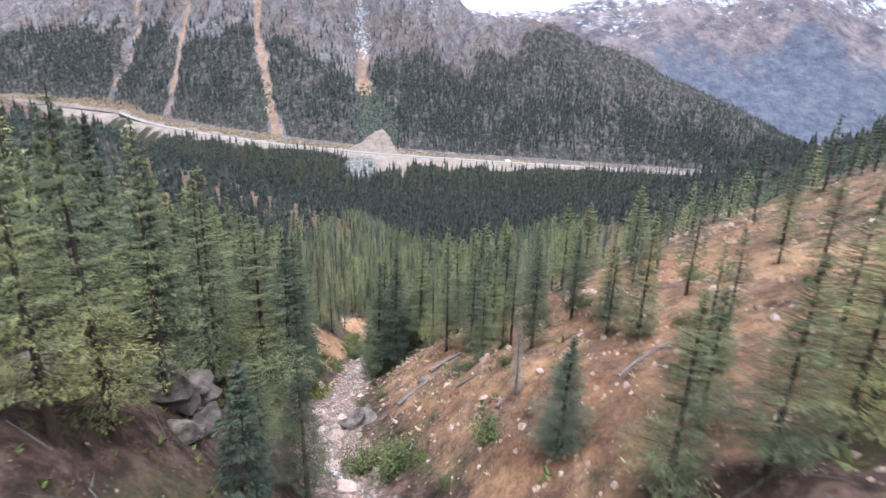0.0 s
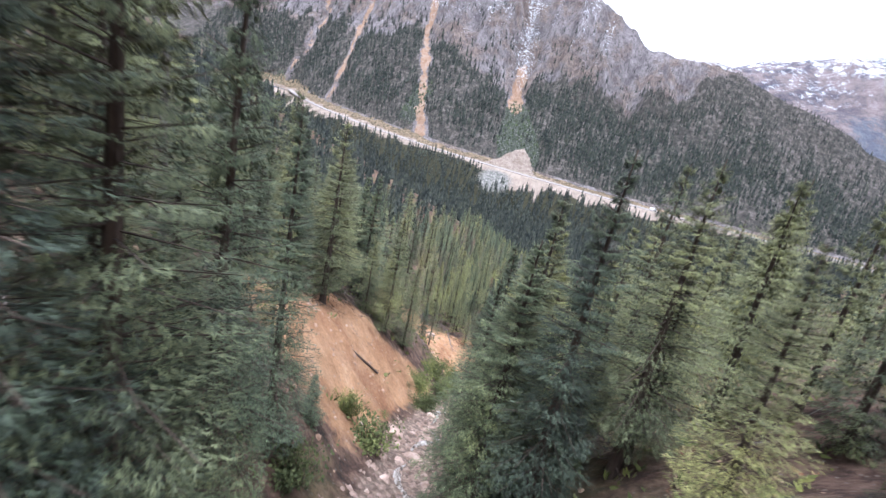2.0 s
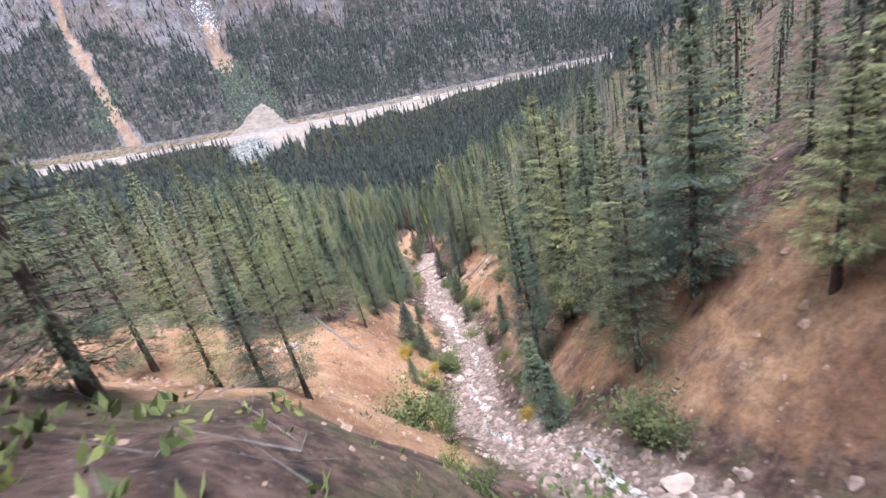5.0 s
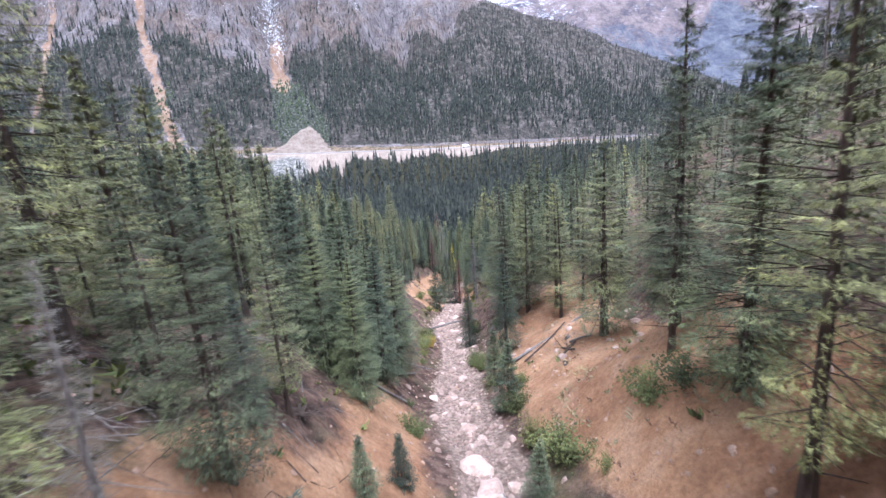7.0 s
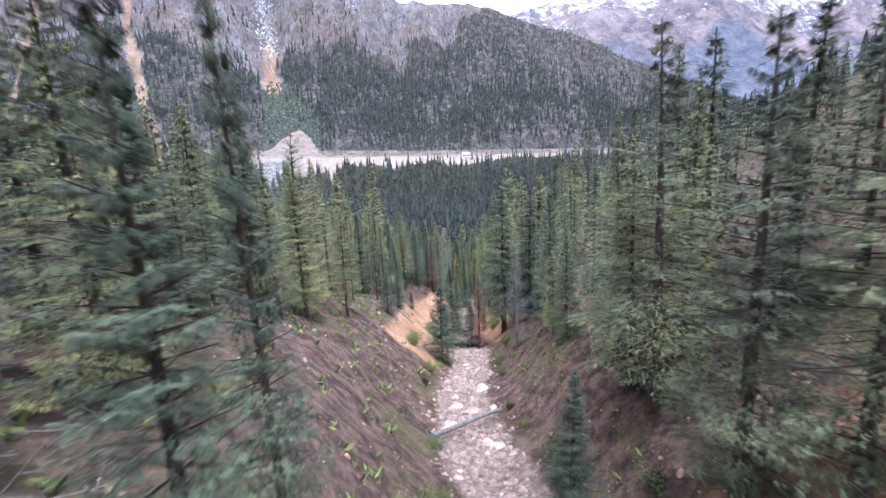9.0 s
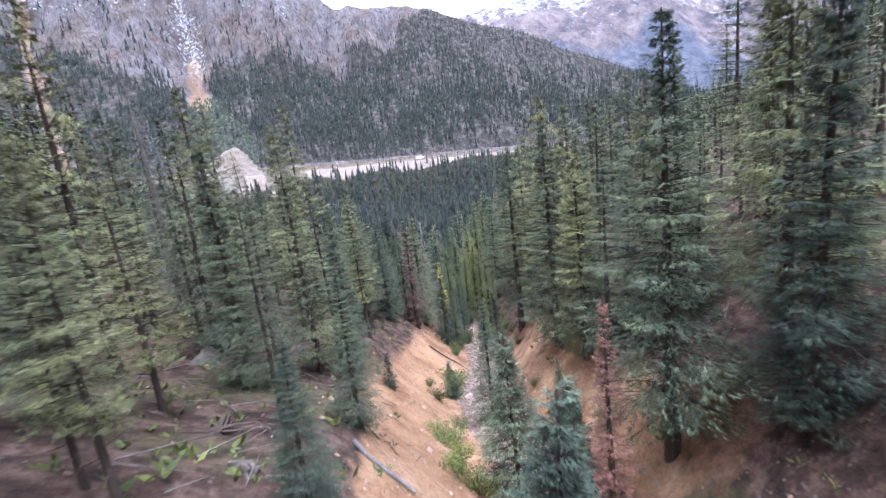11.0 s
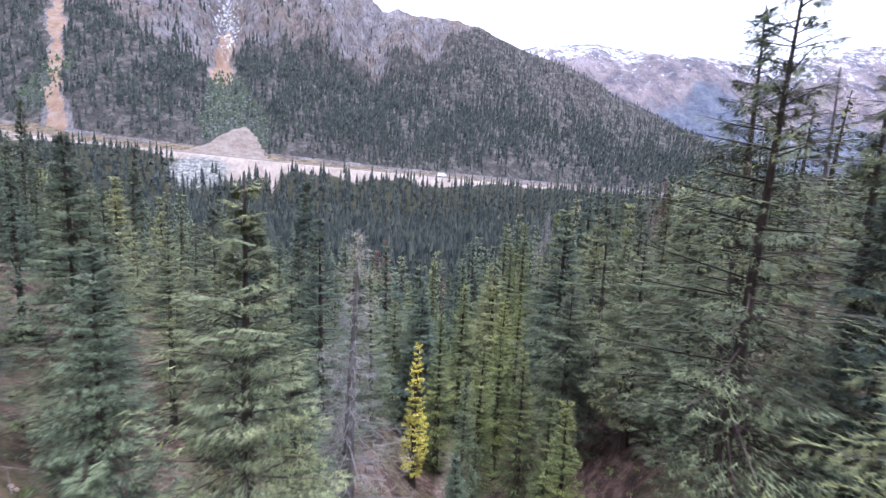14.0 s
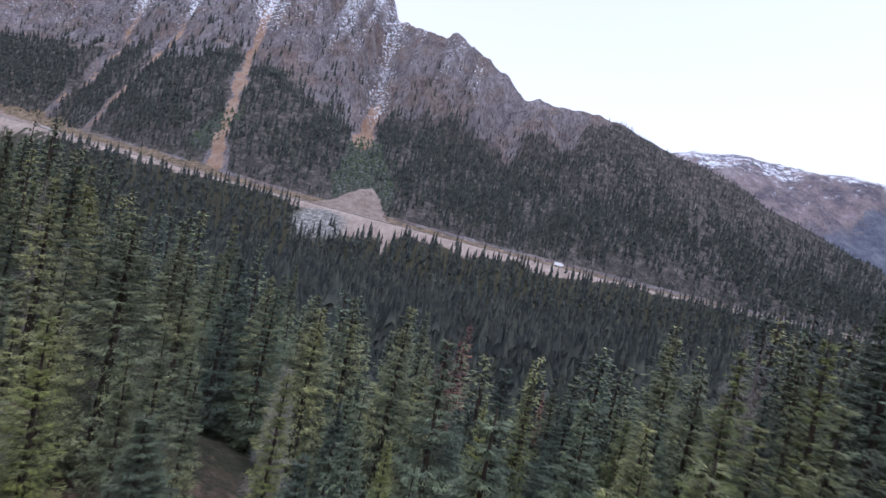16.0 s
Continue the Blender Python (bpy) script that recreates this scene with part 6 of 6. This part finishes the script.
def slope_litter():
    """Dry grass, red-leaved low growth and pale stones on the open slopes."""
    r = np.random.default_rng(66)
    n = 9000
    y = np.concatenate([r.uniform(6, 66, n), r.uniform(99, 128, 1500), r.uniform(74, 95, 700)])
    s = np.concatenate([r.uniform(3, 42, n), r.uniform(3, 14, 1500), r.uniform(-20, -3, 700)])
    x = creek_x(y) + s
    keep = fbm(x / 3, y / 3, 131) + r.uniform(-0.35, 0.35, len(x)) > 0.0
    x, y = x[keep], y[keep]
    z = ground_z(x, y)
    q = random.Random(67)
    for name, share, mat, tall, label in (("dry_grass", 0.55, DRYGRASS, 0.26, "tufts of dry straw-coloured grass on the open slopes"), ("red_undergrowth", 1.0, REDLEAF, 0.2, "low red-brown autumn growth on the open slopes")):
        soup = Soup()
        for a, b, c in zip(x, y, z):
            if (q.random() < 0.55) != (share < 1):
                continue
            size = tall * q.uniform(0.4, 1.3)
            for k in range(6):
                d = Vector((q.uniform(-1, 1), q.uniform(-1, 1), q.uniform(0.3, 1.0))).normalized()
                spray(soup, Vector((a, b, c - 0.02)) + Vector((q.uniform(-1, 1), q.uniform(-1, 1), 0)) * size * 0.7, d, d.orthogonal().normalized(), size, size * 0.12)
        tagged(new(name, mesh_from(name, soup.v, soup.f, mat)), label, "undergrowth", kind="stuff")
    k = 900
    y = r.uniform(7, 36, k)
    x = creek_x(y) + r.uniform(3, 22, k)
    stone_scatter("slope_stones", list(zip(x, y, ground_z(x, y), 0.06 + np.minimum(0.07 * r.exponential(1.0, k), 0.4))), 9, STONE, "pale stones lying about the sandy slope")


slope_litter()
for k, (x, y, size) in enumerate(((-1.5, 114.6, 0.45), (0.6, 114.0, 0.6), (1.8, 112.6, 0.7), (-3.2, 110.4, 0.4), (-0.4, 111.2, 0.5), (2.6, 115.2, 0.5), (-4.6, 119.4, 0.5), (-4.0, 121.2, 0.6), (-3.4, 119.0, 0.35), (3.6, 113.2, 0.6), (-1.0, 109.4, 0.4), (1.0, 110.6, 0.5))):
    boulder(x, y, size, k, k % 3 == 0, 0.8, "stone half sunk in the orange slope", "rocks on the orange bank")
for x0, y0, x1, y1 in ((2.0, 16.0, 4.4, 17.4), (4.8, 20.5, 3.2, 22.6), (7.2, 18.2, 9.0, 20.4), (0.6, 19.6, 2.6, 19.0), (5.4, 13.6, 7.4, 14.6), (9.4, 25.0, 11.0, 27.6)):
    log(x0, y0, x1, y1, 0.06, 0.035, None, 6, "thin grey dead branch lying on the sandy slope", 0.0)
for x, y, size in ((2.6, 18.4, 0.8), (4.2, 15.2, 0.7), (6.4, 21.0, 0.8), (0.9, 24.4, 0.9), (8.2, 15.6, 0.7), (3.3, 25.3, 0.8), (10.4, 19.6, 0.9), (1.2, 20.8, 0.6)):
    grow("low", x, y, size, x * 70)
for k, (x, y, size) in enumerate(((1.6, 17.0, 0.4), (2.9, 20.1, 0.35), (3.6, 16.3, 0.3), (5.0, 23.4, 0.5), (8.6, 23.0, 0.4), (0.2, 22.2, 0.4), (6.0, 16.8, 0.35), (10.2, 16.4, 0.45))):
    boulder(x, y, size, k, False, 0.8, "pale stone lying on the sandy slope", "stones of the sandy slope")


# ---------------------------------------------------------------- truck on the road
def truck(x):
    y, z = float(road_y(x)) - 2.5, float(road_z(x)) + 0.02
    paint, glass, rubber = plain("white_paint", (0.75, 0.75, 0.74), 0.4), plain("dark_glass", (0.03, 0.03, 0.035), 0.15), plain("tyre_rubber", (0.03, 0.03, 0.03), 0.9)
    root = new("white_truck")
    slope = math.degrees(math.atan2(float(road_y(x + 5) - road_y(x - 5)), 10))
    root.matrix_basis = pose(x, y, z, 0, 0, slope)
    def box(name, size, at, mat, bevel=0.08):
        bm = bmesh.new()
        bmesh.ops.create_cube(bm, size=1.0)
        for v in bm.verts:
            v.co = Vector((v.co.x * size[0], v.co.y * size[1], v.co.z * size[2])) + Vector(at)
        bmesh.ops.bevel(bm, geom=list(bm.edges), offset=bevel, segments=2, affect="EDGES")
        me = bpy.data.meshes.new(name)
        bm.to_mesh(me)
        bm.free()
        me.materials.append(mat)
        o = new(name, me)
        o.parent = root
        return o
    box("cargo_box", (4.2, 2.1, 2.1), (-0.7, 0, 1.75), paint)
    cab = box("cab", (1.7, 2.0, 1.7), (2.3, 0, 1.35), paint, 0.2)
    w = box("windscreen", (0.06, 1.6, 0.7), (3.16, 0, 1.7), glass, 0.02)
    w.parent = cab
    for wx in (-1.9, 2.2):
        for wy in (-0.95, 0.95):
            bm = bmesh.new()
            bmesh.ops.create_cone(bm, cap_ends=True, segments=16, radius1=0.45, radius2=0.45, depth=0.28)
            bmesh.ops.rotate(bm, verts=bm.verts, matrix=Matrix.Rotation(radians(90), 3, "X"))
            bmesh.ops.translate(bm, verts=bm.verts, vec=(wx, wy, 0.45))
            me = bpy.data.meshes.new("wheel")
            bm.to_mesh(me)
            bm.free()
            me.materials.append(rubber)
            o = new("wheel", me)
            o.parent = root
    tagged(root, "small white box truck driving on the valley road", "truck")


truck(62.0)
for src in BUSHES.values():
    for o in (*src.children_recursive, src):
        bpy.data.objects.remove(o)


for src in KINDS.values():
    for o in (*src.children_recursive, src):
        bpy.data.objects.remove(o)
